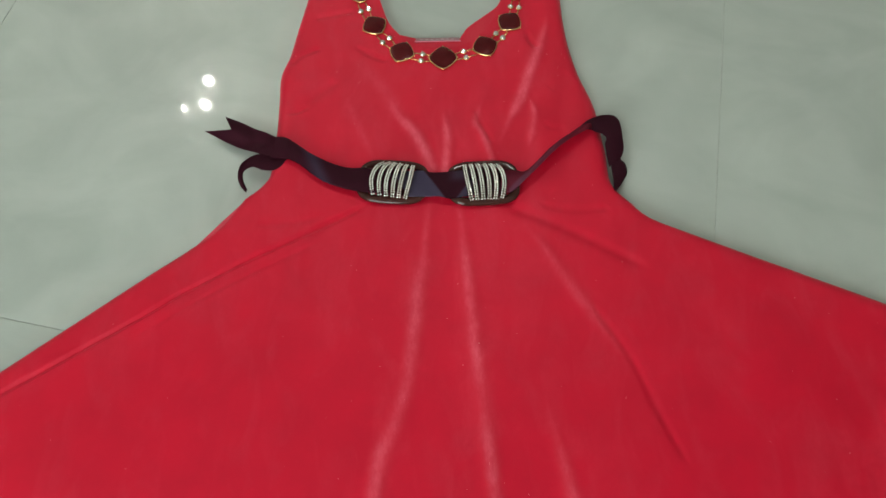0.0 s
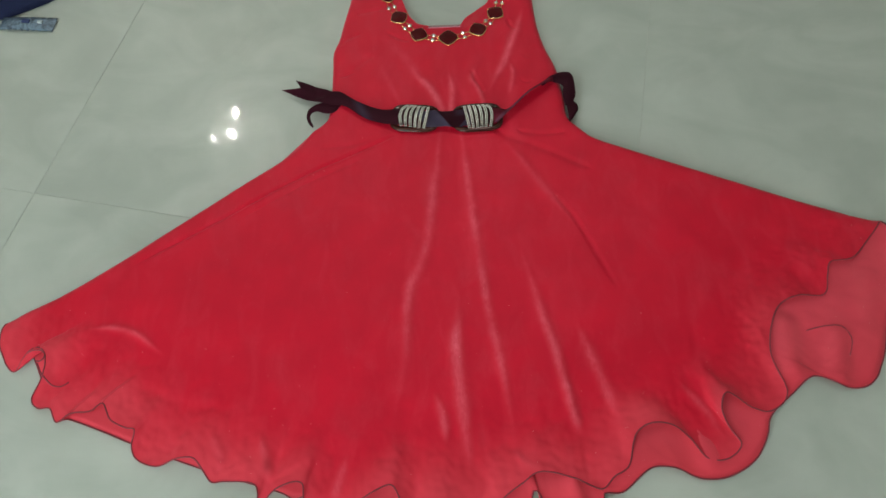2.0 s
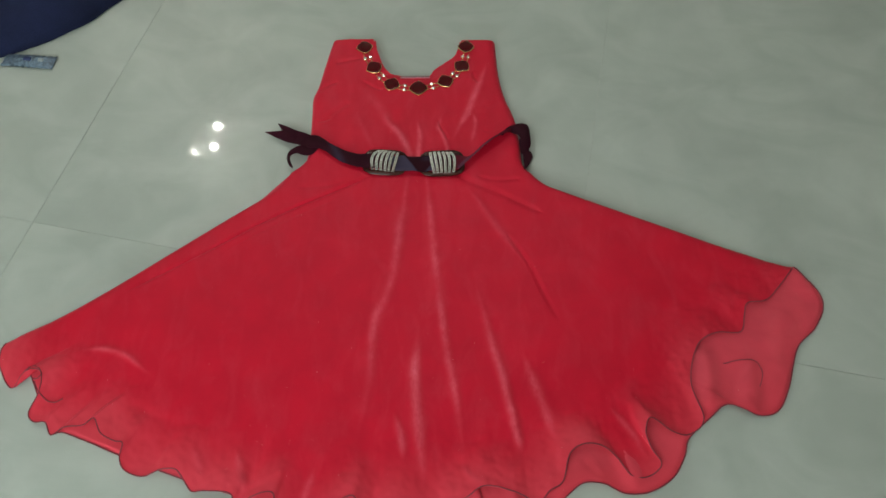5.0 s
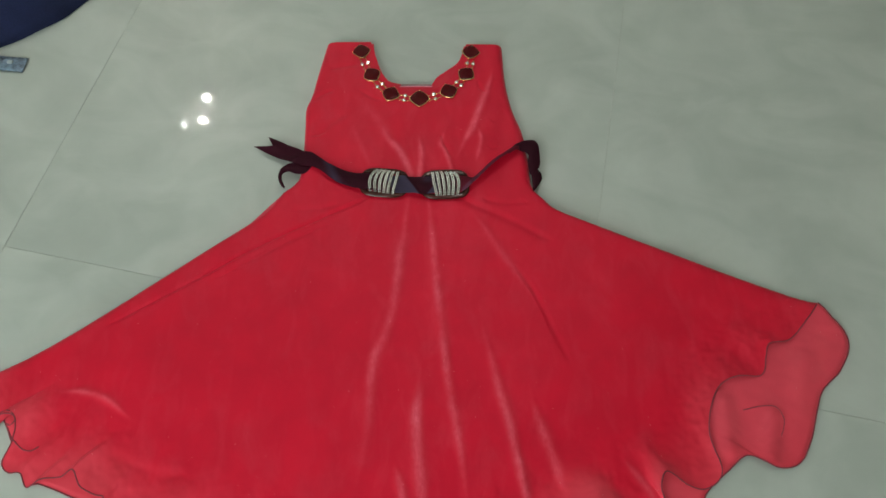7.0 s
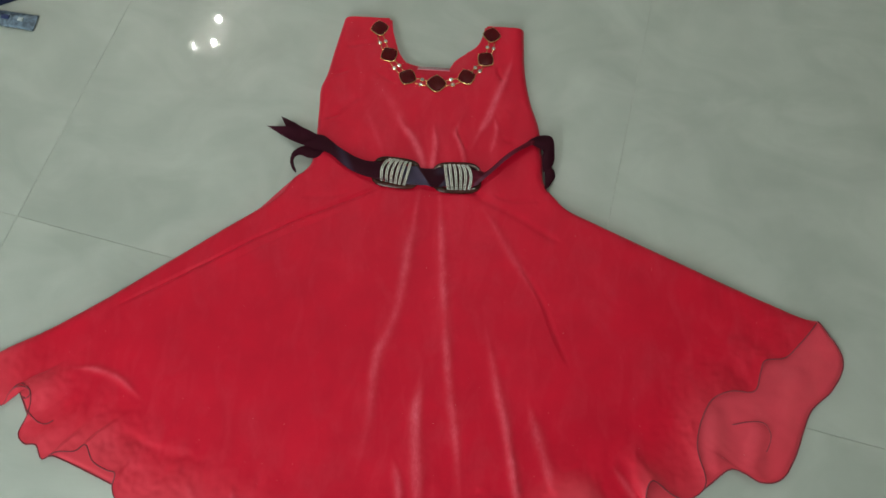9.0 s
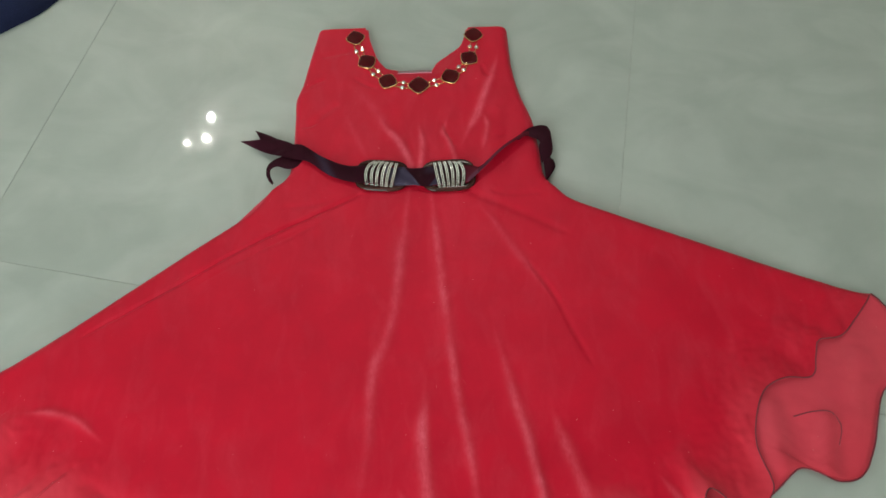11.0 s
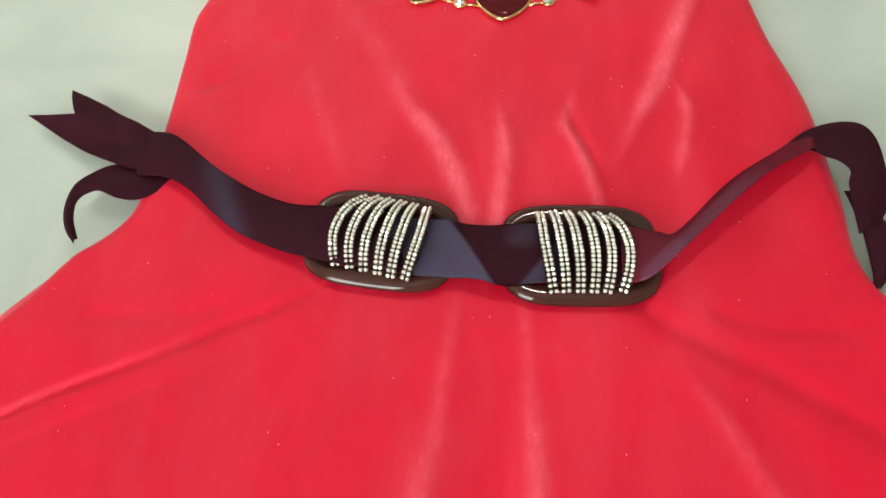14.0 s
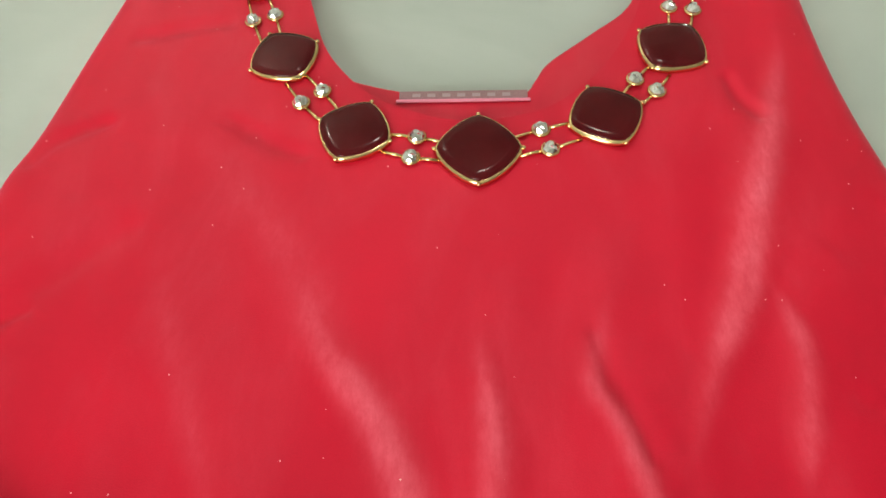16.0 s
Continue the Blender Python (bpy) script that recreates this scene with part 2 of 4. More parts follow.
def spline(points, count, closed=False):
    """Points evenly spaced along a Catmull-Rom curve through the control points."""
    p = [np.array(q, float) for q in points]
    ext = [p[-1], *p, p[0], p[1]] if closed else [2 * p[0] - p[1], *p, 2 * p[-1] - p[-2]]
    dense = []
    for a, b, c, d in zip(ext, ext[1:], ext[2:], ext[3:]):
        for t in np.linspace(0, 1, 12, endpoint=False):
            dense.append(0.5 * (2 * b + (c - a) * t + (2 * a - 5 * b + 4 * c - d) * t * t + (3 * b - a - 3 * c + d) * t ** 3))
    if not closed:
        dense.append(p[-1])
    else:
        dense.append(p[0])
    dense = np.array(dense)
    s = np.concatenate([[0], np.cumsum(np.linalg.norm(np.diff(dense, axis=0), axis=1))])
    at = np.linspace(0, s[-1], count, endpoint=not closed)
    return np.stack([np.interp(at, s, dense[:, k]) for k in range(dense.shape[1])], 1)


def smooth_step(a, b, x):
    t = min(1, max(0, (x - a) / (b - a)))
    return t * t * (3 - 2 * t)


def tube_bm(points, radius, sides=6, closed=False):
    bm = bmesh.new()
    pts = [Vector(p) for p in points]
    rings = []
    for i, p in enumerate(pts):
        a = pts[i - 1] if i or closed else p
        b = pts[(i + 1) % len(pts)] if i + 1 < len(pts) or closed else p
        d = (b - a).normalized()
        side = d.cross(Vector((0, 0, 1)))
        side = side.normalized() if side.length > 1e-4 else Vector((1, 0, 0))
        up = side.cross(d)
        rings.append([bm.verts.new(p + radius * (math.cos(k * math.tau / sides) * side + math.sin(k * math.tau / sides) * up)) for k in range(sides)])
    pairs = list(zip(rings, rings[1:])) + ([(rings[-1], rings[0])] if closed else [])
    for r, q in pairs:
        for k in range(sides):
            bm.faces.new((r[k], r[(k + 1) % sides], q[(k + 1) % sides], q[k]))
    if not closed:
        bm.faces.new(rings[0])
        bm.faces.new(rings[-1])
    return bm


def grid_bm(rows):
    bm = bmesh.new()
    vs = [[bm.verts.new(p) for p in r] for r in rows]
    for r, q in zip(vs, vs[1:]):
        for a, b, c, d in zip(r, r[1:], q[1:], q):
            bm.faces.new((a, b, c, d))
    return bm


def strip_bm(edge_a, edge_b, z, along=40, across=8, crown=0.0015, lift=None, thick=0.0007, notch=0.0):
    """A ribbon between two edge curves, slightly crowned, with a real thickness."""
    a, b = spline(edge_a, along), spline(edge_b, along)
    top = []
    for i in range(along):
        row = []
        for j in range(across + 1):
            f = j / across
            q = a[i] * (1 - f) + b[i] * f
            if notch:
                k = (notch * (1 - abs(2 * f - 1)) * (1 - i / (along - 1)) + i / (along - 1)) * (along - 1)
                k0 = min(along - 2, int(k))
                qa, qb = a[k0] + (a[k0 + 1] - a[k0]) * (k - k0), b[k0] + (b[k0 + 1] - b[k0]) * (k - k0)
                q = qa * (1 - f) + qb * f
            h = z + crown * math.sin(math.pi * f) + 0.0006 * noise.noise(Vector((q[0] * 90, q[1] * 90, z * 50)))
            if len(q) > 2:
                h += q[2]
            if lift:
                h += lift(i / (along - 1), f)
            row.append(Vector((q[0], q[1], h)))
        top.append(row)
    bm = grid_bm(top)
    ext = bmesh.ops.solidify(bm, geom=bm.faces[:], thickness=thick)
    return bm


# ---- floor and room ----
TURN_TILES, TILE_SIZE, CORNER = -12.3, 0.80, (-0.580, -0.071)
HALF, SOUTH, HIGH = 2.8, 1.95, 2.7
floor = thing("floor", "pale grey-green polished tile floor with thin dark joints", "floor", kind="structure")
part("grout_bed", box_bm(-HALF, -SOUTH, -0.06, HALF, HALF, -0.0009), GROUT, floor, "dark grey grout bed")

walls = (("wall_north", -HALF - 0.1, HALF, HALF + 0.1, HALF + 0.1), ("wall_west", -HALF - 0.1, -SOUTH, -HALF, HALF), ("wall_east", HALF, -SOUTH, HALF + 0.1, HALF))
for name, x0, y0, x1, y1 in walls:
    tagged(link_mesh(name, box_bm(x0, y0, -0.05, x1, y1, HIGH), WALL, smooth=False), "plain matt painted room wall", "wall", kind="structure")
south = thing("wall_south", "plain matt painted wall with a doorway", "wall", kind="structure")
for x0, x1, z0, z1 in ((-HALF - 0.1, DOOR_X0, -0.05, HIGH), (DOOR_X1, HALF + 0.1, -0.05, HIGH), (DOOR_X0, DOOR_X1, DOOR_Z1, HIGH)):
    part("wall_section", box_bm(x0, -SOUTH - 0.1, z0, x1, -SOUTH, z1), WALL, south, smooth=False)
tagged(link_mesh("ceiling", box_bm(-HALF - 0.1, -SOUTH - 0.1, HIGH, HALF + 0.1, HALF + 0.1, HIGH + 0.1), CEILING, smooth=False), "plain white painted ceiling", "ceiling", kind="structure")
door = thing("door_1", "closed glazed door bright with daylight in a white frame", "door", (DOOR_X0, -SOUTH, 0), kind="structure")
DW = DOOR_X1 - DOOR_X0
for x0, x1, z0, z1 in ((0, DW, -0.05, 0.12), (0, DW, DOOR_Z1 - 0.06, DOOR_Z1), (0, 0.06, 0.12, DOOR_Z1 - 0.06), (DW - 0.06, DW, 0.12, DOOR_Z1 - 0.06)):
    part("door_frame", box_bm(x0, -0.09, z0, x1, -0.03, z1), WHITE_PLASTIC, door, smooth=False)
part("pane", box_bm(0.06, -0.075, 0.12, DW - 0.06, -0.065, DOOR_Z1 - 0.06), SKY_GLOW, door, "milky pane bright with daylight", smooth=False)

lamp = thing("ceiling_lamp", "small white ceiling lamp with three bright bulbs", "lamp", (LAMP[0], LAMP[1], HIGH))
part("housing", box_bm(-0.20, -0.17, -0.03, 0.07, 0.17, -0.001, 0.008), WHITE_PLASTIC, lamp)
for dx, dy, size in ((0.0, 0.087, 0.017), (0.0, -0.087, 0.0165), (-0.117, -0.118, 0.008)):
    bm = bmesh.new()
    bmesh.ops.create_uvsphere(bm, u_segments=20, v_segments=12, radius=size)
    for v in bm.verts:
        v.co = Vector((v.co.x + dx, v.co.y + dy, v.co.z * 1.15 - 0.07))
    part("bulb", bm, LED, lamp, "lit white bulb")

# casing built round the added fill light, out of view
ceiling_light = thing("ceiling_light", "square white ceiling panel added to carry the fill light", "lamp", (FILL_PANEL[0], FILL_PANEL[1], HIGH))
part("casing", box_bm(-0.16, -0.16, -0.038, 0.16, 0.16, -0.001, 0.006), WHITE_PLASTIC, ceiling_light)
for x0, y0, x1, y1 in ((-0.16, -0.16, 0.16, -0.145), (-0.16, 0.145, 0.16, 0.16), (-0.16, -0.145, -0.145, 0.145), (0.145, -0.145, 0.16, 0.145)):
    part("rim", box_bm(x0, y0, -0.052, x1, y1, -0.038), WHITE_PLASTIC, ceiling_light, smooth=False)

# ---- dress ----
WAIST = [(-0.205, 0.008), (-0.12, 0.002), (-0.02, -0.002), (0.08, -0.003), (0.168, 0.001)]
SIDE_LEFT = [(-0.205, 0.008), (-0.232, -0.029), (-0.294, -0.077), (-0.365, -0.132), (-0.431, -0.183), (-0.496, -0.229), (-0.535, -0.252), (-0.556, -0.266)]
SIDE_RIGHT = [(0.168, 0.001), (0.188, -0.019), (0.227, -0.0375), (0.277, -0.060), (0.352, -0.0935), (0.425, -0.1265), (0.494, -0.156), (0.523, -0.166)]
HEM_LEFT = [(-0.556, -0.266), (-0.556, -0.287), (-0.549, -0.306), (-0.530, -0.328), (-0.517, -0.306), (-0.494, -0.308), (-0.491, -0.333), (-0.500, -0.360), (-0.489, -0.372), (-0.474, -0.373), (-0.463, -0.389),
            (-0.447, -0.380), (-0.424, -0.378), (-0.411, -0.370), (-0.400, -0.388), (-0.381, -0.398), (-0.369, -0.401), (-0.371, -0.417), (-0.363, -0.432), (-0.340, -0.440), (-0.318, -0.433), (-0.299, -0.433), (-0.287, -0.446), (-0.277, -0.458),
            (-0.262, -0.458), (-0.229, -0.462), (-0.223, -0.481), (-0.204, -0.466), (-0.178, -0.462)]
HEM_MIDDLE = [(-0.173, -0.487), (-0.149, -0.506), (-0.122, -0.485), (-0.100, -0.472), (-0.082, -0.467), (-0.071, -0.486), (-0.061, -0.499), (-0.050, -0.490), (-0.030, -0.487), (-0.009, -0.502), (0.007, -0.511), (0.020, -0.504),
              (0.031, -0.485), (0.055, -0.468), (0.075, -0.457), (0.110, -0.464), (0.137, -0.475), (0.152, -0.463), (0.169, -0.452), (0.179, -0.422), (0.197, -0.410), (0.220, -0.412), (0.237, -0.426), (0.252, -0.446)]
HEM_RIGHT = [(0.273, -0.448), (0.291, -0.434), (0.281, -0.415), (0.276, -0.395), (0.285, -0.379), (0.310, -0.394), (0.332, -0.398), (0.354, -0.379), (0.345, -0.336), (0.354, -0.300), (0.369, -0.276), (0.395, -0.264), (0.427, -0.262),
             (0.436, -0.240), (0.444, -0.222), (0.473, -0.216), (0.497, -0.194), (0.523, -0.166)]
BACK_LEFT = [(-0.545, -0.262), (-0.515, -0.305), (-0.488, -0.350), (-0.466, -0.385), (-0.451, -0.385), (-0.409, -0.400), (-0.374, -0.414), (-0.330, -0.430), (-0.270, -0.450), (-0.205, -0.469), (-0.187, -0.477), (-0.170, -0.476),
             (-0.150, -0.503), (-0.128, -0.516), (-0.117, -0.507), (-0.113, -0.495), (-0.102, -0.491), (-0.091, -0.497), (-0.080, -0.511), (-0.070, -0.515), (-0.053, -0.501), (-0.020, -0.490)]
BACK_RIGHT = [(0.020, -0.504), (0.047, -0.500), (0.061, -0.490), (0.067, -0.474), (0.074, -0.482), (0.076, -0.497), (0.092, -0.503), (0.119, -0.491), (0.128, -0.499), (0.139, -0.492), (0.140, -0.479), (0.160, -0.478), (0.192, -0.455), (0.219, -0.456),
              (0.244, -0.467), (0.274, -0.465), (0.304, -0.449), (0.322, -0.424), (0.331, -0.403), (0.361, -0.379), (0.390, -0.360), (0.422, -0.374), (0.451, -0.370), (0.473, -0.340), (0.498, -0.286), (0.532, -0.255), (0.554, -0.213), (0.527, -0.163)]

# soft folds: control line, half width, height
FOLDS = [
    ([(-0.018, 0.040), (-0.026, -0.030), (-0.038, -0.137), (-0.050, -0.203), (-0.066, -0.245), (-0.071, -0.330), (-0.085, -0.42)], 0.0065, 0.0050),
    ([(0.002, 0.040), (0.006, -0.020), (0.015, -0.130), (0.023, -0.213), (0.031, -0.283), (0.046, -0.380), (0.052, -0.46)], 0.0060, 0.0048),
    ([(-0.006, -0.240), (-0.010, -0.321), (-0.006, -0.380), (0.004, -0.47)], 0.0075, 0.0060),
    ([(0.060, -0.020), (0.085, -0.055), (0.107, -0.094), (0.130, -0.130), (0.150, -0.170)], 0.0055, 0.0030),
    ([(0.120, -0.105), (0.150, -0.158), (0.166, -0.200), (0.185, -0.248)], 0.0028, -0.0045),
    ([(0.070, -0.180), (0.084, -0.243), (0.095, -0.292), (0.112, -0.370), (0.12, -0.44)], 0.0060, 0.0048),
    ([(0.130, -0.29), (0.150, -0.35), (0.165, -0.41)], 0.007, 0.0045),
    ([(-0.065, 0.006), (-0.092, -0.008), (-0.125, -0.025), (-0.200, -0.063), (-0.300, -0.124), (-0.42, -0.20)], 0.0016, -0.0100),
    ([(-0.115, -0.036), (-0.160, -0.058), (-0.215, -0.088), (-0.29, -0.135)], 0.0016, -0.0026),
    ([(0.040, 0.010), (0.065, -0.012), (0.110, -0.034), (0.18, -0.075)], 0.004, -0.0050),
    ([(-0.284, -0.405), (-0.272, -0.430), (-0.262, -0.448)], 0.0045, 0.0050),
    ([(-0.230, -0.410), (-0.219, -0.440), (-0.214, -0.466)], 0.0045, 0.0055),
    ([(-0.130, -0.430), (-0.139, -0.458), (-0.146, -0.490)], 0.0050, 0.0055),
    ([(-0.038, -0.365), (-0.028, -0.395), (-0.024, -0.430)], 0.0050, 0.0050),
    ([(0.108, -0.345), (0.116, -0.385), (0.123, -0.425)], 0.0050, 0.0050),
    ([(0.045, -0.430), (0.062, -0.448), (0.080, -0.455)], 0.0040, 0.0045),
    ([(0.235, -0.36), (0.262, -0.40), (0.275, -0.43)], 0.0045, 0.0045),
    ([(-0.462, -0.276), (-0.449, -0.277), (-0.424, -0.277), (-0.3965, -0.284), (-0.3715, -0.300), (-0.350, -0.316)], 0.0034, 0.0062),
    ([(-0.384, -0.347), (-0.3525, -0.362), (-0.315, -0.3755), (-0.2765, -0.378)], 0.0050, -0.0060),
    ([(-0.15, -0.08), (-0.24, -0.20), (-0.30, -0.33)], 0.02, 0.0030),
    ([(-0.11, -0.20), (-0.14, -0.33), (-0.15, -0.45)], 0.011, 0.0035),
    ([(0.20, -0.10), (0.30, -0.20), (0.35, -0.29)], 0.018, 0.0030),
    ([(0.108, 0.240), (0.104, 0.218), (0.086, 0.164), (0.073, 0.125), (0.059, 0.096), (0.049, 0.072), (0.042, 0.060)], 0.0052, 0.0046),
    ([(-0.010, 0.112), (-0.005, 0.079), (-0.006, 0.055), (-0.009, 0.030), (-0.012, -0.010)], 0.0042, 0.0042),
    ([(-0.066, 0.125), (-0.053, 0.098), (-0.042, 0.084), (-0.030, 0.062), (-0.022, 0.036), (-0.016, -0.005)], 0.0056, 0.0040),
    ([(0.034, 0.126), (0.023, 0.092), (0.030, 0.074), (0.038, 0.046), (0.042, 0.000)], 0.0036, 0.0034),
    ([(0.078, 0.124), (0.082, 0.110), (0.083, 0.096), (0.080, 0.076), (0.074, 0.055)], 0.0034, 0.0030),
    ([(-0.112, 0.188), (-0.102, 0.174), (-0.077, 0.143), (-0.056, 0.110), (-0.039, 0.082)], 0.0095, 0.0013),
    ([(-0.150, 0.233), (-0.143, 0.235), (-0.126, 0.239), (-0.110, 0.242), (-0.104, 0.241)], 0.0022, -0.0050),
    ([(-0.174, 0.167), (-0.164, 0.180), (-0.151, 0.187), (-0.140, 0.190)], 0.0026, -0.0050),
    ([(-0.166, 0.105), (-0.158, 0.113), (-0.144, 0.126), (-0.129, 0.139), (-0.118, 0.146)], 0.0045, -0.0050),
    ([(-0.102, 0.192), (-0.095, 0.187), (-0.080, 0.177), (-0.066, 0.171)], 0.0022, -0.0045),
    ([(-0.171, 0.106), (-0.161, 0.108), (-0.148, 0.114)], 0.0020, -0.0045),
    ([(0.081, 0.210), (0.083, 0.205), (0.085, 0.196), (0.089, 0.190), (0.092, 0.184)], 0.0022, -0.0050),
    ([(0.024, 0.110), (0.025, 0.104), (0.027, 0.092), (0.033, 0.078), (0.040, 0.063)], 0.0018, -0.0045),
    ([(-0.112, 0.130), (-0.100, 0.095), (-0.085, 0.065), (-0.074, 0.040)], 0.005, 0.0016),
    ([(0.125, 0.150), (0.100, 0.130)], 0.005, -0.0024),
    ([(0.112, 0.085), (0.100, 0.082), (0.092, 0.088)], 0.0020, -0.0024),
    ([(-0.120, -0.012), (-0.150, -0.020), (-0.190, -0.022)], 0.0024, -0.0034),
    ([(0.080, -0.004), (0.110, -0.012), (0.150, -0.010)], 0.0024, -0.0034),
]
def fold_line(points, count=160):
    """A fold's points with the corners of the box round them."""
    line = spline(points, count)
    return line, tuple(line.min(0)), tuple(line.max(0))


FOLD_LINES = [(fold_line(line), w, h) for line, w, h in FOLDS]


def near_fold(line, x, y, taper, reach=9.0):
    """Distance to a fold's line, and how far from its ends the nearest point lies (0 to 1)."""
    line, lo, hi = line
    if not (lo[0] - reach < x < hi[0] + reach and lo[1] - reach < y < hi[1] + reach):
        return 9.0, 0.0
    d = np.hypot(line[:, 0] - x, line[:, 1] - y)
    f = int(d.argmin()) / (len(line) - 1) * 59
    return float(d.min()), smooth_step(0, 1, min(1, f / taper, (59 - f) / taper))


def waver(x, y):
    a = Vector((x * 22, y * 14, 2))
    b = Vector((x * 75, y * 45, 4))
    return x + 0.0020 * noise.noise(a) + 0.0006 * noise.noise(b), y


def drape(x, y):
    z = 0.0
    wx, wy = waver(x, y)
    for line, w, h in FOLD_LINES:
        d, end = near_fold(line, wx, wy, 22 if h > 0 else 7, 4 * w)
        if d < 4 * w:
            z += h * ((0.30 if h > 0 else 0.26) if y < 0 else 0.42 if h > 0 else 0.30) * math.exp(-(d / (1.25 * w * (0.45 + 0.65 * end))) ** 2) * end
    z += 0.0012 * noise.noise(Vector((x * 14, y * 9, 3))) + 0.0003 * noise.noise(Vector((x * 60, y * 30, 7)))
    return z


# strength of the highlight painted along each raised fold of the pile
def pile_sheen(x, y):
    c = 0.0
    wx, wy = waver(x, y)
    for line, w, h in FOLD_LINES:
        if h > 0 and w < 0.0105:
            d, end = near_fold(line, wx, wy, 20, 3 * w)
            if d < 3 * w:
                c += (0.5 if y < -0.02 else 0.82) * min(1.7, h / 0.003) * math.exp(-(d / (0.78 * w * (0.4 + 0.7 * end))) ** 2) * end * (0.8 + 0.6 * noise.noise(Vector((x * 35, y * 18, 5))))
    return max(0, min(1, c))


def skirt_rows(hem, left, right, base, columns, lines, ruffle, folds=True, ridges=(), lift=0.0052):
    """Cloth between the waist seam, the two side edges and the hem."""
    h, w = spline(hem, columns), spline(WAIST, columns)
    kernel = 2 * (columns // 26) + 1
    pad = np.concatenate([np.repeat(h[:1], kernel // 2, 0), h, np.repeat(h[-1:], kernel // 2, 0)])
    soft = np.stack([np.convolve(pad[:, k], np.ones(kernel) / kernel, "valid") for k in (0, 1)], 1)
    keep = np.minimum(1, np.minimum(np.arange(columns), np.arange(columns)[::-1]) / kernel)[:, None]
    soft = soft * keep + h * (1 - keep)
    el, er = spline(left, lines), spline(right, lines)
    el[-1], er[-1] = h[0], h[-1]
    rows = []
    for j in range(lines):
        v = j / (lines - 1)
        row = []
        wave_part = smooth_step(0.80, 1.0, v)
        for i in range(columns):
            u = i / (columns - 1)
            p = w[i] * (1 - v) + soft[i] * v
            p = p + (1 - u) * (el[j] - (w[0] * (1 - v) + soft[0] * v)) + u * (er[j] - (w[-1] * (1 - v) + soft[-1] * v))
            off = h[i] - soft[i]
            p = p + off * wave_part
            outward = float(np.dot(off, soft[i] - w[i])) / max(0.01, float(np.linalg.norm(soft[i] - w[i])))
            side = min(u * (1.0 + 3 * v), (1 - u) * (1.0 + 3 * v))
            round_edge = 1 - math.exp(-side / 0.010)
            z = 0.0035 + (lift - 0.0035) * smooth_step(0.5, 1, v) + base * round_edge * (1 - 0.72 * smooth_step(0.55, 1, v))
            if folds:
                z += drape(p[0], p[1]) * smooth_step(0, 0.05, side)
            for line, wide, high in ridges:
                d, end = near_fold(line, p[0], p[1], 12, 0.05)
                z += high * math.exp(-(d / wide) ** 2) * end
            z += (0.0016 * noise.noise(Vector((p[0] * 55, p[1] * 55, base * 900))) + 0.0008 * noise.noise(Vector((p[0] * 140, p[1] * 140, 5)))) * smooth_step(0.72, 0.95, v)
            z += wave_part * ruffle * (0.5 - outward / 0.02) * (0.4 + 0.6 * round_edge)
            row.append(Vector((p[0], p[1], max(0.0015, z))))
        rows.append(row)
    return rows


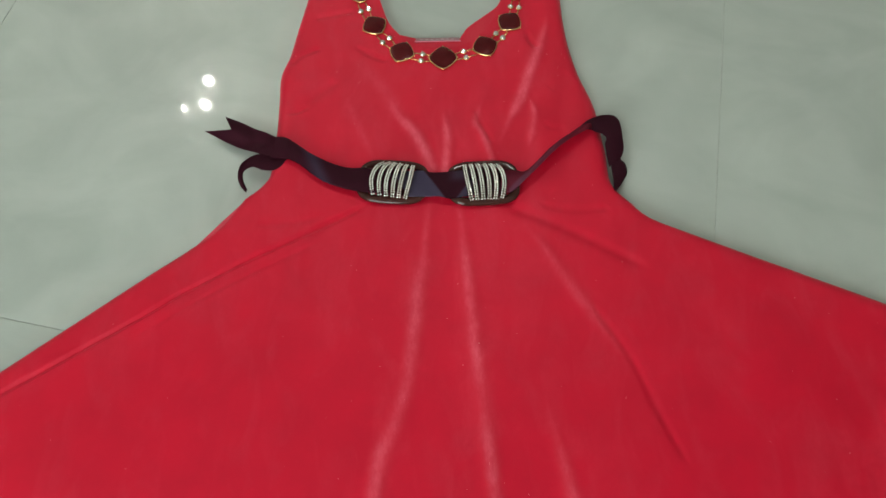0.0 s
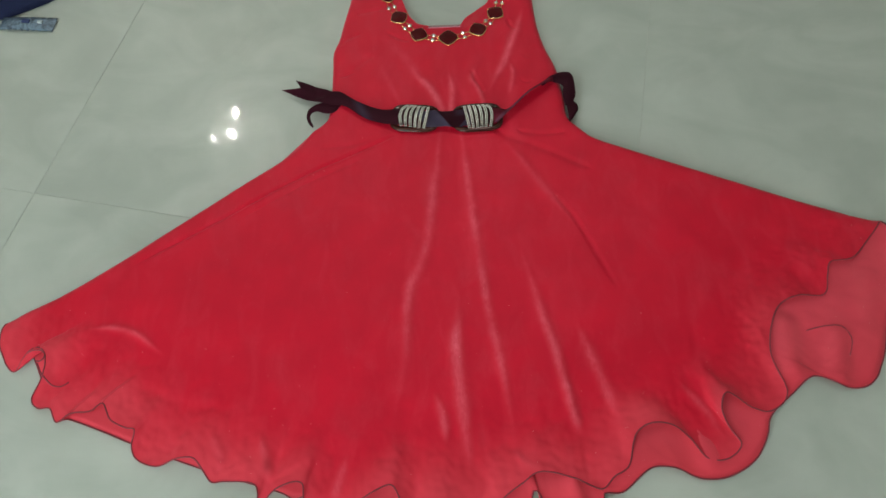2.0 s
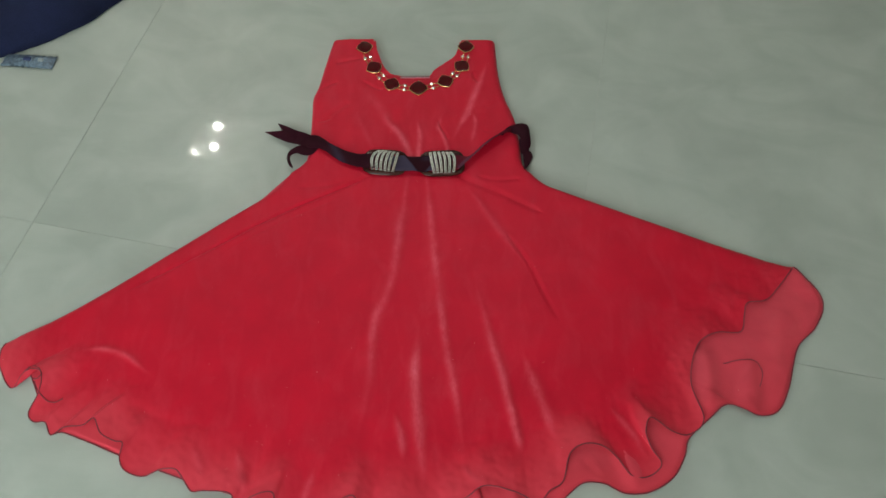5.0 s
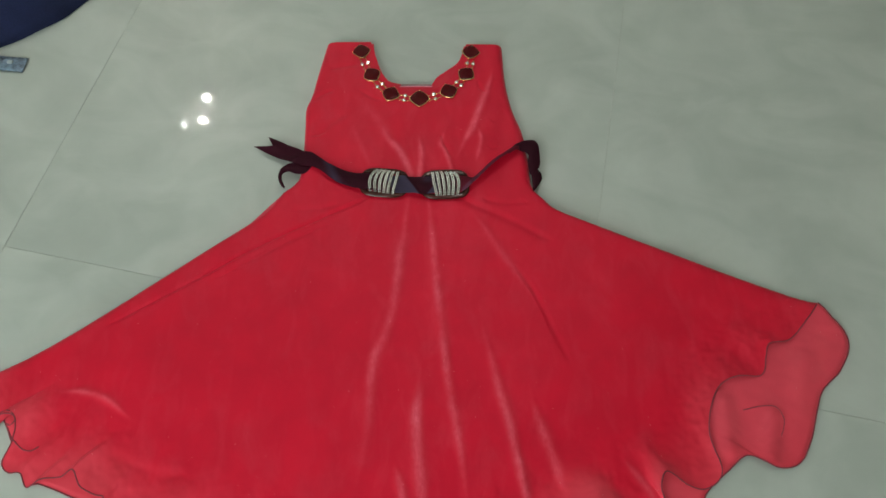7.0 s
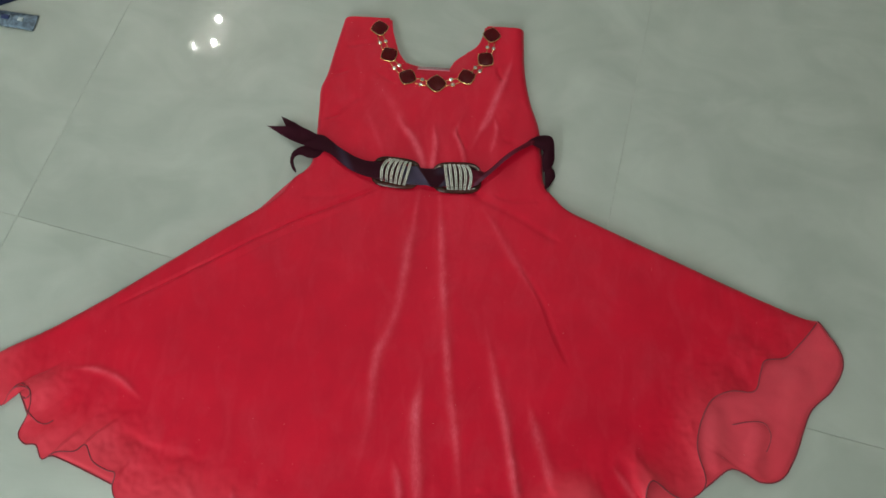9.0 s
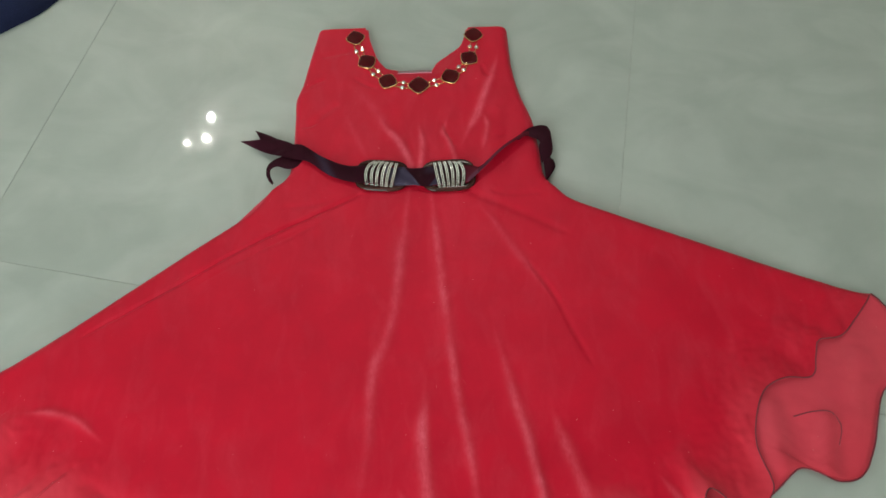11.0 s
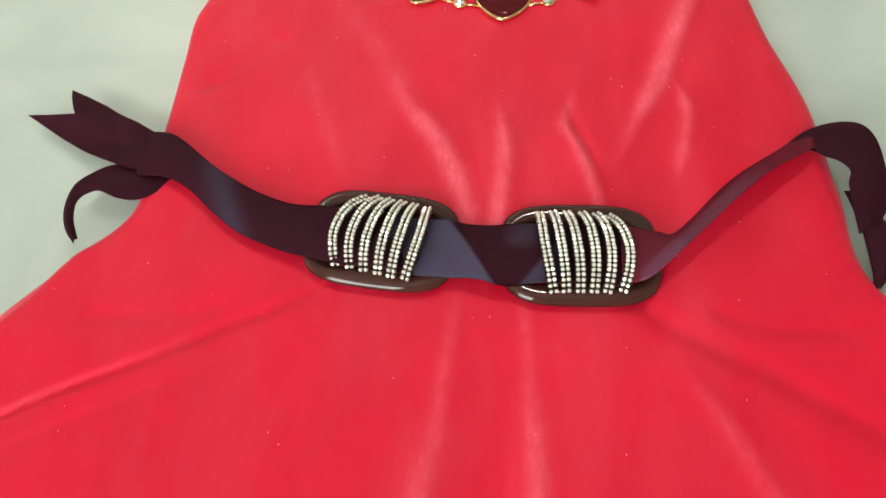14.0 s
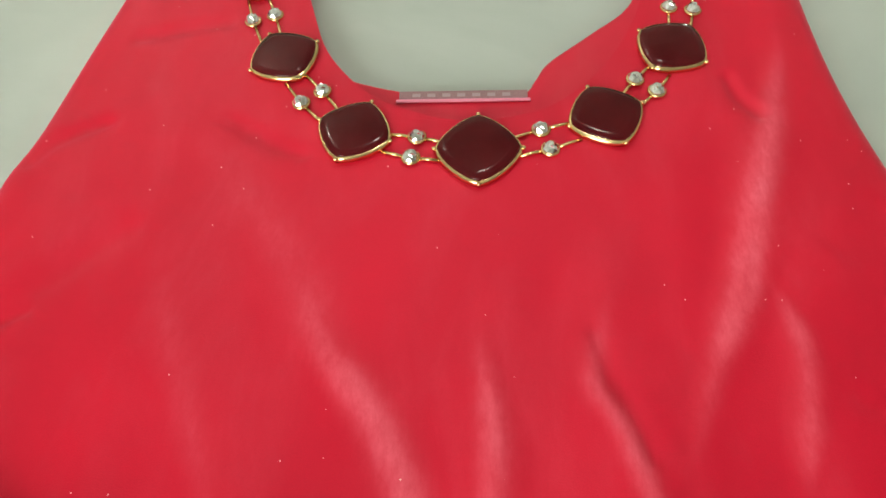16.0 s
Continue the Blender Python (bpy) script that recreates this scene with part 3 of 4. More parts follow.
def bodice_bm(neck, base, folds=True, grow=0.0):
    """Sleeveless top: rows from the waist to the shoulders, split in two straps above the neck's lowest point."""
    left = spline([(-0.205, 0.008), (-0.188, 0.022), (-0.177, 0.040), (-0.174, 0.079), (-0.175, 0.127), (-0.176, 0.160), (-0.169, 0.186), (-0.162, 0.230), (-0.152, 0.288)], 200)
    right = spline([(0.168, 0.001), (0.158, 0.012), (0.150, 0.030), (0.146, 0.063), (0.141, 0.112), (0.128, 0.158), (0.120, 0.210), (0.118, 0.283)], 200)
    low = min(range(len(neck)), key=lambda k: neck[k][1])
    mid, y0 = neck[low]
    nl, nr = spline(neck[low::-1], 200), spline(neck[low:], 200)
    wl = spline(WAIST, 200)

    def at_y(line, y):
        return float(np.interp(y, line[:, 1], line[:, 0]))

    def height(x, y, xl, xr):
        side = min(x - xl, xr - x)
        z = 0.0035 + base * (1 - math.exp(-max(0, side) / 0.0035))
        if folds:
            z += drape(x, y) * smooth_step(0, 0.014, side)
            z += 0.0012 * noise.noise(Vector((x * 40, y * 12, 9))) * smooth_step(0, 0.02, side) * smooth_step(0.005, 0.05, y)
        else:
            z += 0.0020 * smooth_step(0.180, 0.198, y)
        return max(0.0012, z)

    bm = bmesh.new()

    def block(rows):
        vs = [[bm.verts.new(p) for p in r] for r in rows]
        for r, q in zip(vs, vs[1:]):
            for a, b, c, d in zip(r, r[1:], q[1:], q):
                bm.faces.new((a, b, c, d))

    cols = 78
    rows = []
    for j in range(110):
        f = j / 109
        row = []
        for i in range(2 * cols + 1):
            s = i / cols
            xw = -0.205 + (mid + 0.205) * s if s <= 1 else mid + (0.168 - mid) * (s - 1)
            yw = float(np.interp(xw, wl[:, 0], wl[:, 1]))
            y = yw * (1 - f) + y0 * f
            g = grow * smooth_step(0.0, 0.06, y)
            xl, xr = at_y(left, y) - g, at_y(right, y) + g
            x = xl + (mid - xl) * s if s <= 1 else mid + (xr - mid) * (s - 1)
            row.append(Vector((x, y, height(x, y, xl, xr))))
        rows.append(row)
    block(rows)
    for side_line, neck_line, sign in ((left, nl, -1), (right, nr, 1)):
        top = min(side_line[-1, 1], neck_line[-1, 1])
        rows = []
        for j in range(40):
            y = y0 + (top - y0) * (j / 39) ** 1.4
            xe, xn = at_y(side_line, y) + sign * grow, at_y(neck_line, y)
            if y <= y0:
                xn = mid
            row = []
            for i in range(cols + 1):
                x = xe + (xn - xe) * i / cols
                row.append(Vector((x, y, height(x, y, -9 if sign > 0 else xe, xe if sign > 0 else 9))))
            rows.append(row)
        block(rows)
    bmesh.ops.remove_doubles(bm, verts=bm.verts[:], dist=0.00004)
    return bm


def finish_cloth(ob, t, with_sheen=True, columns=0, lines=0):
    """Turns the cloth's right side up, marks the painted fold sheen and gives it thickness."""
    me = ob.data
    if sum(p.normal.z * p.area for p in me.polygons) < 0:
        me.flip_normals()
    if with_sheen:
        sheen_values = [pile_sheen(v.co.x, v.co.y) for v in me.vertices]
        at = me.attributes.new("fold_sheen", "FLOAT", "POINT")
        at.data.foreach_set("value", sheen_values)
    if columns:
        thin = []
        for k in range(len(me.vertices)):
            u, v = (k % columns) / (columns - 1), (k // columns) / (lines - 1)
            patchy = 0.9 + 0.45 * noise.noise(Vector((u * 26, v * 7, 8)))
            thin.append(smooth_step(0.84, 1.02, v + 0.06 * noise.noise(Vector((u * 9, 1, 3)))) * patchy * (1 - 0.8 * smooth_step(0.78, 0.92, u)))
        at = me.attributes.new("sheer", "FLOAT", "POINT")
        at.data.foreach_set("value", thin)
    return add_thickness(ob, t, not with_sheen)


def add_thickness(ob, t, rim=True):
    m = ob.modifiers.new("thickness", "SOLIDIFY")
    m.thickness, m.offset, m.use_rim = t, -1, rim
    return ob


dress = thing("dress", "red velvet sleeveless dress laid flat on tiles, wavy black-edged hem", "dress")
FRONT_COLUMNS, FRONT_LINES = 560, 200
front = skirt_rows(HEM_LEFT + HEM_MIDDLE + HEM_RIGHT, SIDE_LEFT, SIDE_RIGHT, 0.0095, FRONT_COLUMNS, FRONT_LINES, 0.0050)
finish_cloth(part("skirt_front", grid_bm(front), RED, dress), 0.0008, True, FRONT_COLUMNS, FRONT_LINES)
part("front_hem_trim", tube_bm([p + Vector((0, 0, 0.0002)) for p in front[-1]], 0.00075), TRIM, dress, "dark rolled thread edging of the front hem")
PLEATS = [([(0.376, -0.278), (0.3739, -0.2921), (0.3707, -0.3257), (0.3683, -0.372)], 0.012, 0.0050), ([(0.434, -0.296), (0.4306, -0.3136), (0.4234, -0.3374), (0.411, -0.378)], 0.009, 0.0070),
          ([(0.240, -0.40), (0.255, -0.44), (0.262, -0.465)], 0.010, 0.0040), ([(0.500, -0.21), (0.482, -0.26), (0.462, -0.31), (0.452, -0.36)], 0.012, 0.0025),
          ([(0.105, -0.45), (0.110, -0.475), (0.112, -0.50)], 0.008, 0.0040), ([(-0.125, -0.48), (-0.128, -0.50), (-0.130, -0.52)], 0.008, 0.0040)]
back = skirt_rows(BACK_LEFT + BACK_RIGHT, [(-0.205, 0.008), (-0.29, -0.085), (-0.43, -0.19), (-0.545, -0.262)], [(0.150, -0.004), (0.255, -0.074), (0.412, -0.145), (0.527, -0.163)], 0.0028, 300, 60, 0.0030, False, [(fold_line(line, 60), wide, high) for line, wide, high in PLEATS], 0.0022)
finish_cloth(part("skirt_back", grid_bm(back), RED_INSIDE, dress, "lighter red reverse side of the back skirt"), 0.0006, False, 300, 60)
part("back_hem_trim", tube_bm([p + Vector((0, 0, 0.0002)) for p in back[-1]], 0.0008), TRIM, dress, "dark rolled thread edging of the back hem")

back_points = [p for row in back for p in row]


def on_back(x, y):
    return min(back_points, key=lambda p: (p.x - x) ** 2 + (p.y - y) ** 2).z


part("hem_fold_trim", tube_bm([(x, y, on_back(x, y) + 0.0006) for x, y in spline([(0.3957, -0.3057), (0.4177, -0.3011), (0.4366, -0.3025), (0.4431, -0.3194), (0.4354, -0.3376)], 30)], 0.0006), TRIM, dress, "dark rolled thread edging of the curled fold")
front_points = [p for row in front[-60:] for p in row]


def on_front(x, y):
    return min(front_points, key=lambda p: (p.x - x) ** 2 + (p.y - y) ** 2).z


for curl in ([(-0.519, -0.307), (-0.509, -0.300), (-0.4975, -0.304), (-0.492, -0.3125), (-0.497, -0.3186), (-0.506, -0.315)], [(-0.4995, -0.321), (-0.491, -0.3345), (-0.480, -0.345), (-0.4686, -0.3475), (-0.460, -0.343)]):
    part("hem_curl_trim", tube_bm([(x, y, on_front(x, y) + 0.0007) for x, y in spline(curl, 24)], 0.0007), TRIM, dress, "dark thread edging of a small curled ruffle")
NECK_FRONT = [(-0.087, 0.288), (-0.076, 0.250), (-0.066, 0.222), (-0.047, 0.199), (-0.025, 0.189), (-0.006, 0.187), (0.016, 0.192), (0.032, 0.205), (0.047, 0.226), (0.058, 0.252), (0.066, 0.284)]
NECK_BACK = [(-0.083, 0.288), (-0.078, 0.252), (-0.071, 0.230), (-0.061, 0.214), (-0.048, 0.208), (-0.030, 0.2035), (-0.010, 0.2015), (0.008, 0.203), (0.013, 0.209), (0.019, 0.219), (0.036, 0.234), (0.054, 0.252), (0.063, 0.284)]
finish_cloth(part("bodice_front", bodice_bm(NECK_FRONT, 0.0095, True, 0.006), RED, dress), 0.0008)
finish_cloth(part("bodice_back", bodice_bm(NECK_BACK, 0.0038, False, 0.003), RED_NECK, dress, "reverse of the back bodice showing inside the neckline"), 0.0006, False)
part("neck_tag", box_bm(-0.038, 0.2000, 0.0094, 0.010, 0.2045, 0.0102, 0.0002), TAG, dress, "small woven neck tag with a pink edge")
for k in range(7):
    part("tag_mark", box_bm(-0.033 + 0.0056 * k, 0.2014, 0.0099, -0.0300 + 0.0056 * k, 0.2030, 0.01035), TAG_MARK, dress, "pale woven mark on the tag", smooth=False)
part("neck_tape", box_bm(-0.039, 0.1988, 0.0098, 0.011, 0.2000, 0.0108, 0.0003), PINK_EDGE, dress, "pink tape edge")

# gemstones and links sewn round the neckline
GEMS = [(-0.101, 0.267), (-0.083, 0.2195), (-0.0525, 0.1815), (-0.0085, 0.1725), (0.0365, 0.1870), (0.0645, 0.2205), (0.073, 0.2655)]
GEM_TILTS = [-78, -58, -22, 0, 22, 52, 82]


def cushion_rings(levels, half, steps=32):
    """Rings of a rounded square standing on its corner: (scale, height) for each level."""
    bm = bmesh.new()
    rings = []
    for scale, z in levels:
        ring = []
        for k in range(steps):
            a = k * math.tau / steps
            c, s = math.cos(a), math.sin(a)
            r = half * scale / (abs(c) ** 1.42 + abs(s) ** 1.42) ** (1 / 1.42)
            ring.append(bm.verts.new((r * c, r * s, z)))
        rings.append(ring)
    for r, q in zip(rings, rings[1:]):
        for k in range(steps):
            bm.faces.new((r[k], r[(k + 1) % steps], q[(k + 1) % steps], q[k]))
    bm.faces.new(rings[-1])
    bm.faces.new(rings[0])
    return bm


def place(ob, x, y, z, turn=0.0, tilt_x=0.0, tilt_y=0.0):
    ob.matrix_local = pose(x, y, z, tilt_x, tilt_y, turn)
    return ob


GEM_Z = 0.0128
for k, ((gx, gy), turn) in enumerate(zip(GEMS, GEM_TILTS)):
    size = 0.0150 if k == 3 else 0.0138
    bezel = part("bezel", cushion_rings([(0.96, 0), (1.045, 0.0008), (1.035, 0.0020), (0.985, 0.0031), (0.96, 0.0028)], size), GOLD, dress, "gold bezel")
    place(bezel, gx, gy, GEM_Z + drape(gx, gy) * 0.4, turn)
    part("garnet", cushion_rings([(0.965, 0.0020), (0.965, 0.0031), (0.93, 0.0036), (0.70, 0.0038), (0.4, 0.0039), (0.15, 0.0040)], size), GARNET, bezel, "dark garnet red cabochon")
    for q in range(4):
        bm = bmesh.new()
        bmesh.ops.create_icosphere(bm, subdivisions=2, radius=0.0009)
        claw = part("claw", bm, GOLD, bezel)
        claw.location = (size * 1.03 * math.cos(q * math.pi / 2), size * 1.03 * math.sin(q * math.pi / 2), 0.0024)


def faceted_bm(r, h, sides=8):
    bm = bmesh.new()
    base = [bm.verts.new((r * math.cos(k * math.tau / sides), r * math.sin(k * math.tau / sides), 0)) for k in range(sides)]
    girdle = [bm.verts.new((r * math.cos(k * math.tau / sides), r * math.sin(k * math.tau / sides), h * 0.35)) for k in range(sides)]
    table = [bm.verts.new((0.52 * r * math.cos((k + 0.5) * math.tau / sides), 0.52 * r * math.sin((k + 0.5) * math.tau / sides), h)) for k in range(sides)]
    for k in range(sides):
        n = (k + 1) % sides
        bm.faces.new((base[k], base[n], girdle[n], girdle[k]))
        bm.faces.new((girdle[k], girdle[n], table[k]))
        bm.faces.new((table[k], girdle[n], table[n]))
    bm.faces.new(table)
    return bm


def brilliant_bm(r, h):
    """Round stone with two tiers of alternating facets."""
    bm = bmesh.new()
    tiers = [[bm.verts.new((rr * r * math.cos((k + sh) * math.tau / 9), rr * r * math.sin((k + sh) * math.tau / 9), zz * h * (1 + 0.12 * random.uniform(-1, 1)))) for k in range(9)] for rr, zz, sh in ((1, 0, 0), (1, 0.35, 0), (0.72, 0.72, 0.5), (0.36, 1.0, 0))]
    for a, b in zip(tiers, tiers[1:]):
        for k in range(9):
            n = (k + 1) % 9
            bm.faces.new((a[k], a[n], b[k]))
            bm.faces.new((b[k], a[n], b[n]))
    bm.faces.new(tiers[-1])
    return bm


for (ax, ay), (bx, by) in zip(GEMS, GEMS[1:]):
    d = Vector((bx - ax, by - ay, 0))
    gap = d.length
    d.normalize()
    nrm = Vector((-d.y, d.x, 0))
    cx, cy = (ax + bx) / 2, (ay + by) / 2
    m = Vector((cx, cy, 0)) - nrm * 0.0028
    bm = bmesh.new()
    for s in (-1, 1):
        e = m + nrm * 0.0046 * s
        for f in (-1, 1):
            p, q = e + d * f * 0.0022, m + d * f * (gap / 2 - 0.0118) + nrm * 0.0040 * s
            t = tube_bm([(p.x, p.y, 0), ((p.x + q.x) / 2, (p.y + q.y) / 2, 0.0004), (q.x, q.y, 0)], 0.0007)
            me = bpy.data.meshes.new("bar")
            t.to_mesh(me)
            t.free()
            bm.from_mesh(me)
            bpy.data.meshes.remove(me)
        ring = tube_bm([(e.x + 0.0028 * math.cos(a * math.tau / 14), e.y + 0.0028 * math.sin(a * math.tau / 14), 0.0004) for a in range(14)], 0.0008, closed=True)
        me = bpy.data.meshes.new("ring")
        ring.to_mesh(me)
        ring.free()
        bm.from_mesh(me)
        bpy.data.meshes.remove(me)
    link = part("link", bm, GOLD, dress, "gold link holding two clear crystals")
    link.location = (0, 0, GEM_Z + 0.0008)
    for s in (-1, 1):
        e = m + nrm * 0.0046 * s
        st = part("crystal", brilliant_bm(0.0029, 0.0028), CLEAR_CRYSTAL, link, "round clear crystal", smooth=False)
        st.location = (e.x, e.y, 0.0006)

# ---- ribbon belt ----
belt = thing("ribbon_belt", "dark plum-black ribbon belt with bow tails across the dress waist", "belt")
part("left_band", strip_bm([(-0.1836, 0.0755), (-0.1715, 0.0737), (-0.1613, 0.0690), (-0.1370, 0.0510), (-0.110, 0.0375), (-0.084, 0.033), (-0.066, 0.032), (-0.050, 0.031)],
                           [(-0.1800, 0.0494), (-0.1661, 0.0478), (-0.1520, 0.0415), (-0.135, 0.0275), (-0.118, 0.0168), (-0.085, 0.0060), (-0.066, 0.0035), (-0.050, 0.002)], 0.0188, 120, 16, 0.0018,
                           lambda u, f: 0.0035 * smooth_step(0.62, 0.8, u) - 0.0030 * (1 - smooth_step(0, 0.14, u))), RIBBON, belt)
part("middle_band", strip_bm([(-0.066, 0.0318), (-0.052, 0.031), (-0.030, 0.029), (-0.015, 0.0275), (0.009, 0.030), (0.030, 0.0305), (0.050, 0.030)], [(-0.066, 0.0032), (-0.052, 0.002), (-0.030, 0.0012), (-0.016, 0.001), (-0.004, -0.002), (0.012, 0.001), (0.050, 0.001)], 0.0195, 110, 28, 0.0015,
                             lambda u, f: 0.0016 * math.exp(-((u - 0.31 - 0.18 * f) / 0.06) ** 2)), RIBBON, belt)
part("right_band", strip_bm([(0.045, 0.030, 0), (0.062, 0.027, 0), (0.072, 0.0305, -0.002), (0.098, 0.0585, -0.003), (0.1255, 0.0790, -0.002), (0.138, 0.0865, 0)],
                            [(0.045, 0.001, 0), (0.057, 0.004, 0.002), (0.0765, 0.0225, 0.009), (0.1045, 0.0500, 0.012), (0.131, 0.0700, 0.007), (0.139, 0.0755, 0)], 0.0180, 90, 16, 0.0018,
                            lambda u, f: 0.004 * (1 - smooth_step(0.1, 0.35, u))), PLUM_RIBBON, belt, "plum satin face of the twisted ribbon")
part("right_loop", strip_bm([(0.121, 0.0760), (0.1300, 0.0828), (0.1377, 0.0879), (0.1482, 0.0919), (0.1615, 0.0919), (0.1670, 0.0841), (0.1680, 0.0699), (0.1680, 0.0523), (0.1635, 0.0426), (0.1609, 0.0398)],
                            [(0.123, 0.0715), (0.1310, 0.0752), (0.1369, 0.0754), (0.1421, 0.0721), (0.1474, 0.0697), (0.1515, 0.0644), (0.1496, 0.0575), (0.1500, 0.0479), (0.1514, 0.0404), (0.1523, 0.0348)], 0.0165, 60, 8, 0.0022,
                            lambda u, f: 0.002 * math.sin(math.pi * u) - 0.004 * smooth_step(0.7, 1, u) - 0.004 * (1 - smooth_step(0, 0.16, u))), RIBBON, belt)
part("right_tail", strip_bm([(0.1690, 0.0562), (0.1651, 0.0455), (0.1687, 0.0390), (0.1695, 0.0288), (0.1634, 0.0177), (0.1569, 0.0092)],
                            [(0.1521, 0.0596), (0.1536, 0.0460), (0.1546, 0.0347), (0.1549, 0.0246), (0.1551, 0.0165), (0.1540, 0.0090)], 0.0095, 40, 8, 0.0022,
                            lambda u, f: 0.002 * math.sin(math.pi * u)), RIBBON, belt, "dark ribbon end lying beside the dress")
part("left_tail", strip_bm([(-0.234, 0.1058), (-0.2118, 0.0950), (-0.193, 0.0840), (-0.180, 0.0760), (-0.166, 0.0680)], [(-0.2538, 0.0895), (-0.2297, 0.0750), (-0.2089, 0.0634), (-0.190, 0.0545), (-0.170, 0.0510)], 0.0090, 40, 16, 0.0022,
                           lambda u, f: 0.0075 * smooth_step(0.4, 0.8, u) + 0.002 * math.sin(3 * u + 4 * f) * (1 - u), notch=0.26), RIBBON, belt, "dark ribbon tail cut in a swallow notch")
part("left_loop", strip_bm([(-0.164, 0.0560), (-0.180, 0.0575), (-0.1962, 0.0554), (-0.2085, 0.0459), (-0.2112, 0.0317), (-0.2071, 0.0199), (-0.2007, 0.0127)], [(-0.164, 0.0470), (-0.1760, 0.0380), (-0.1870, 0.0375), (-0.1979, 0.0410), (-0.2053, 0.0361), (-0.2050, 0.0268), (-0.2000, 0.0157)], 0.0120, 44, 8, 0.0015,
                           lambda u, f: 0.002 * math.sin(math.pi * u)), RIBBON, belt)


def satin_face(x, y):
    """How far the satin side shows at a place on the belt."""
    def between(v, a, b, soft):
        return smooth_step(a - soft, a + soft, v) * (1 - smooth_step(b - soft, b + soft, v))
    f = 0.55 * between(x - 0.42 * (0.035 - y), -0.138, -0.127, 0.006)
    if -0.054 < x < 0.052:
        slant = x + 0.68 * (y - 0.028)
        f += between(slant, -0.060, -0.028, 0.0012) + 0.8 * smooth_step(0.008, 0.010, x - 0.75 * y + 0.006) * (1 - smooth_step(0.016, 0.024, x))
        f += 0.45 * between(x - 0.3 * y, -0.008, 0.010, 0.006) * smooth_step(0.014, 0.024, y)
    if x > 0.052:
        f += 0.9 * between(y - 1.08 * (x - 0.058), -0.006, 0.0115, 0.002) * (1 - smooth_step(0.092, 0.118, x))
    return min(1, f)


for ob in belt.children:
    at = ob.data.attributes.new("satin", "FLOAT", "POINT")
    at.data.foreach_set("value", [satin_face(v.co.x, v.co.y) for v in ob.data.vertices])


# ---- buckles ----
def ring_frame_bm(half_x, half_y, bar, power=3.4, steps=64):
    """A flattened rounded-rectangle ring."""
    bm = bmesh.new()
    rings = []
    for k in range(steps):
        a = k * math.tau / steps
        c, s = math.cos(a), math.sin(a)
        r = 1 / (abs(c) ** power + abs(s) ** power) ** (1 / power)
        px, py = half_x * r * c, half_y * r * s
        thick = bar * (0.62 + 0.70 * abs(s) ** 1.5)
        d = Vector((px, py, 0)).normalized()
        ring = []
        for q in range(10):
            b = q * math.tau / 10
            ring.append(bm.verts.new(Vector((px, py, 0)) - d * (thick - thick * math.cos(b)) + Vector((0, 0, 0.0026 * math.sin(b) + 0.0030))))
        rings.append(ring)
    for k in range(steps):
        r, n = rings[k], rings[(k + 1) % steps]
        for q in range(10):
            bm.faces.new((r[q], r[(q + 1) % 10], n[(q + 1) % 10], n[q]))
    return bm


stone_bm = faceted_bm(0.00096, 0.0010, 6)
stone_mesh = bpy.data.meshes.new("rhinestone")
stone_bm.to_mesh(stone_mesh)
stone_bm.free()
stone_mesh.materials.append(CRYSTAL)


def buckle(cx, cy, turn, half_x, half_y, tops, bows, bottoms, label):
    b = thing("belt_buckle", label, "buckle", (cx, cy, 0.0135), "belt buckles")
    fr = part("frame", ring_frame_bm(half_x, half_y, 0.0046), BLACK_METAL, b, "glossy black metal ring")
    fr.matrix_local = pose(0, 0, 0, 0, 0, turn)
    for (tx, ty), bow, (bx, by) in zip(tops, bows, bottoms):
        a, c = Vector((tx - cx, ty - cy)), Vector((bx - cx, by - cy))
        n = 21
        centre = []
        for i in range(n):
            f = i / (n - 1)
            p = a * (1 - f) + c * f + Vector((bow * 4 * f * (1 - f), 0))
            z = 0.0068 + 0.0072 * (1 - abs(2 * f - 1) ** 2.6)
            centre.append(Vector((p.x, p.y, z)))
        top = []
        for i, p in enumerate(centre):
            d = (centre[min(n - 1, i + 1)] - centre[max(0, i - 1)]).normalized()
            side = Vector((-d.y, d.x, 0)).normalized()
            top.append((p, side, d))
        bm = grid_bm([[p - s * 0.0024, p + Vector((0, 0, 0.0003)), p + s * 0.0024] for p, s, d in top])
        bmesh.ops.solidify(bm, geom=bm.faces[:], thickness=0.0009)
        chain = part("stone_chain", bm, BROWN_CHAIN, b, "bronze band set with two rows of rhinestones")
        for p, s, d in top:
            for w in (-1, 1):
                st = new("rhinestone", stone_mesh)
                st.parent = chain
                q = p + s * 0.00112 * w
                nz = s.cross(d)
                if nz.z < 0:
                    nz = -nz
                jitter = Matrix.Rotation(random.uniform(0, 1), 4, "Z") @ Matrix.Rotation(random.uniform(-0.42, 0.42), 4, "X") @ Matrix.Rotation(random.uniform(-0.42, 0.42), 4, "Y")
                st.matrix_local = Matrix.Translation(q + nz * 0.0002) @ nz.to_track_quat("Z", "Y").to_matrix().to_4x4() @ jitter
    return b


buckle(-0.0585, 0.0200, -5, 0.0345, 0.0245, [(-0.0670, 0.0390), (-0.0612, 0.0390), (-0.0557, 0.0382), (-0.0503, 0.0372), (-0.0447, 0.0360), (-0.0390, 0.0345)], [-0.0050, -0.0036, -0.0024, -0.0012, -0.0002, 0.0016],
       [(-0.0768, 0.0052), (-0.0705, 0.0042), (-0.0643, 0.0030), (-0.0580, 0.0018), (-0.0523, 0.0006), (-0.0460, -0.0002)], "black metal slide buckle with slanting curved rhinestone rows")
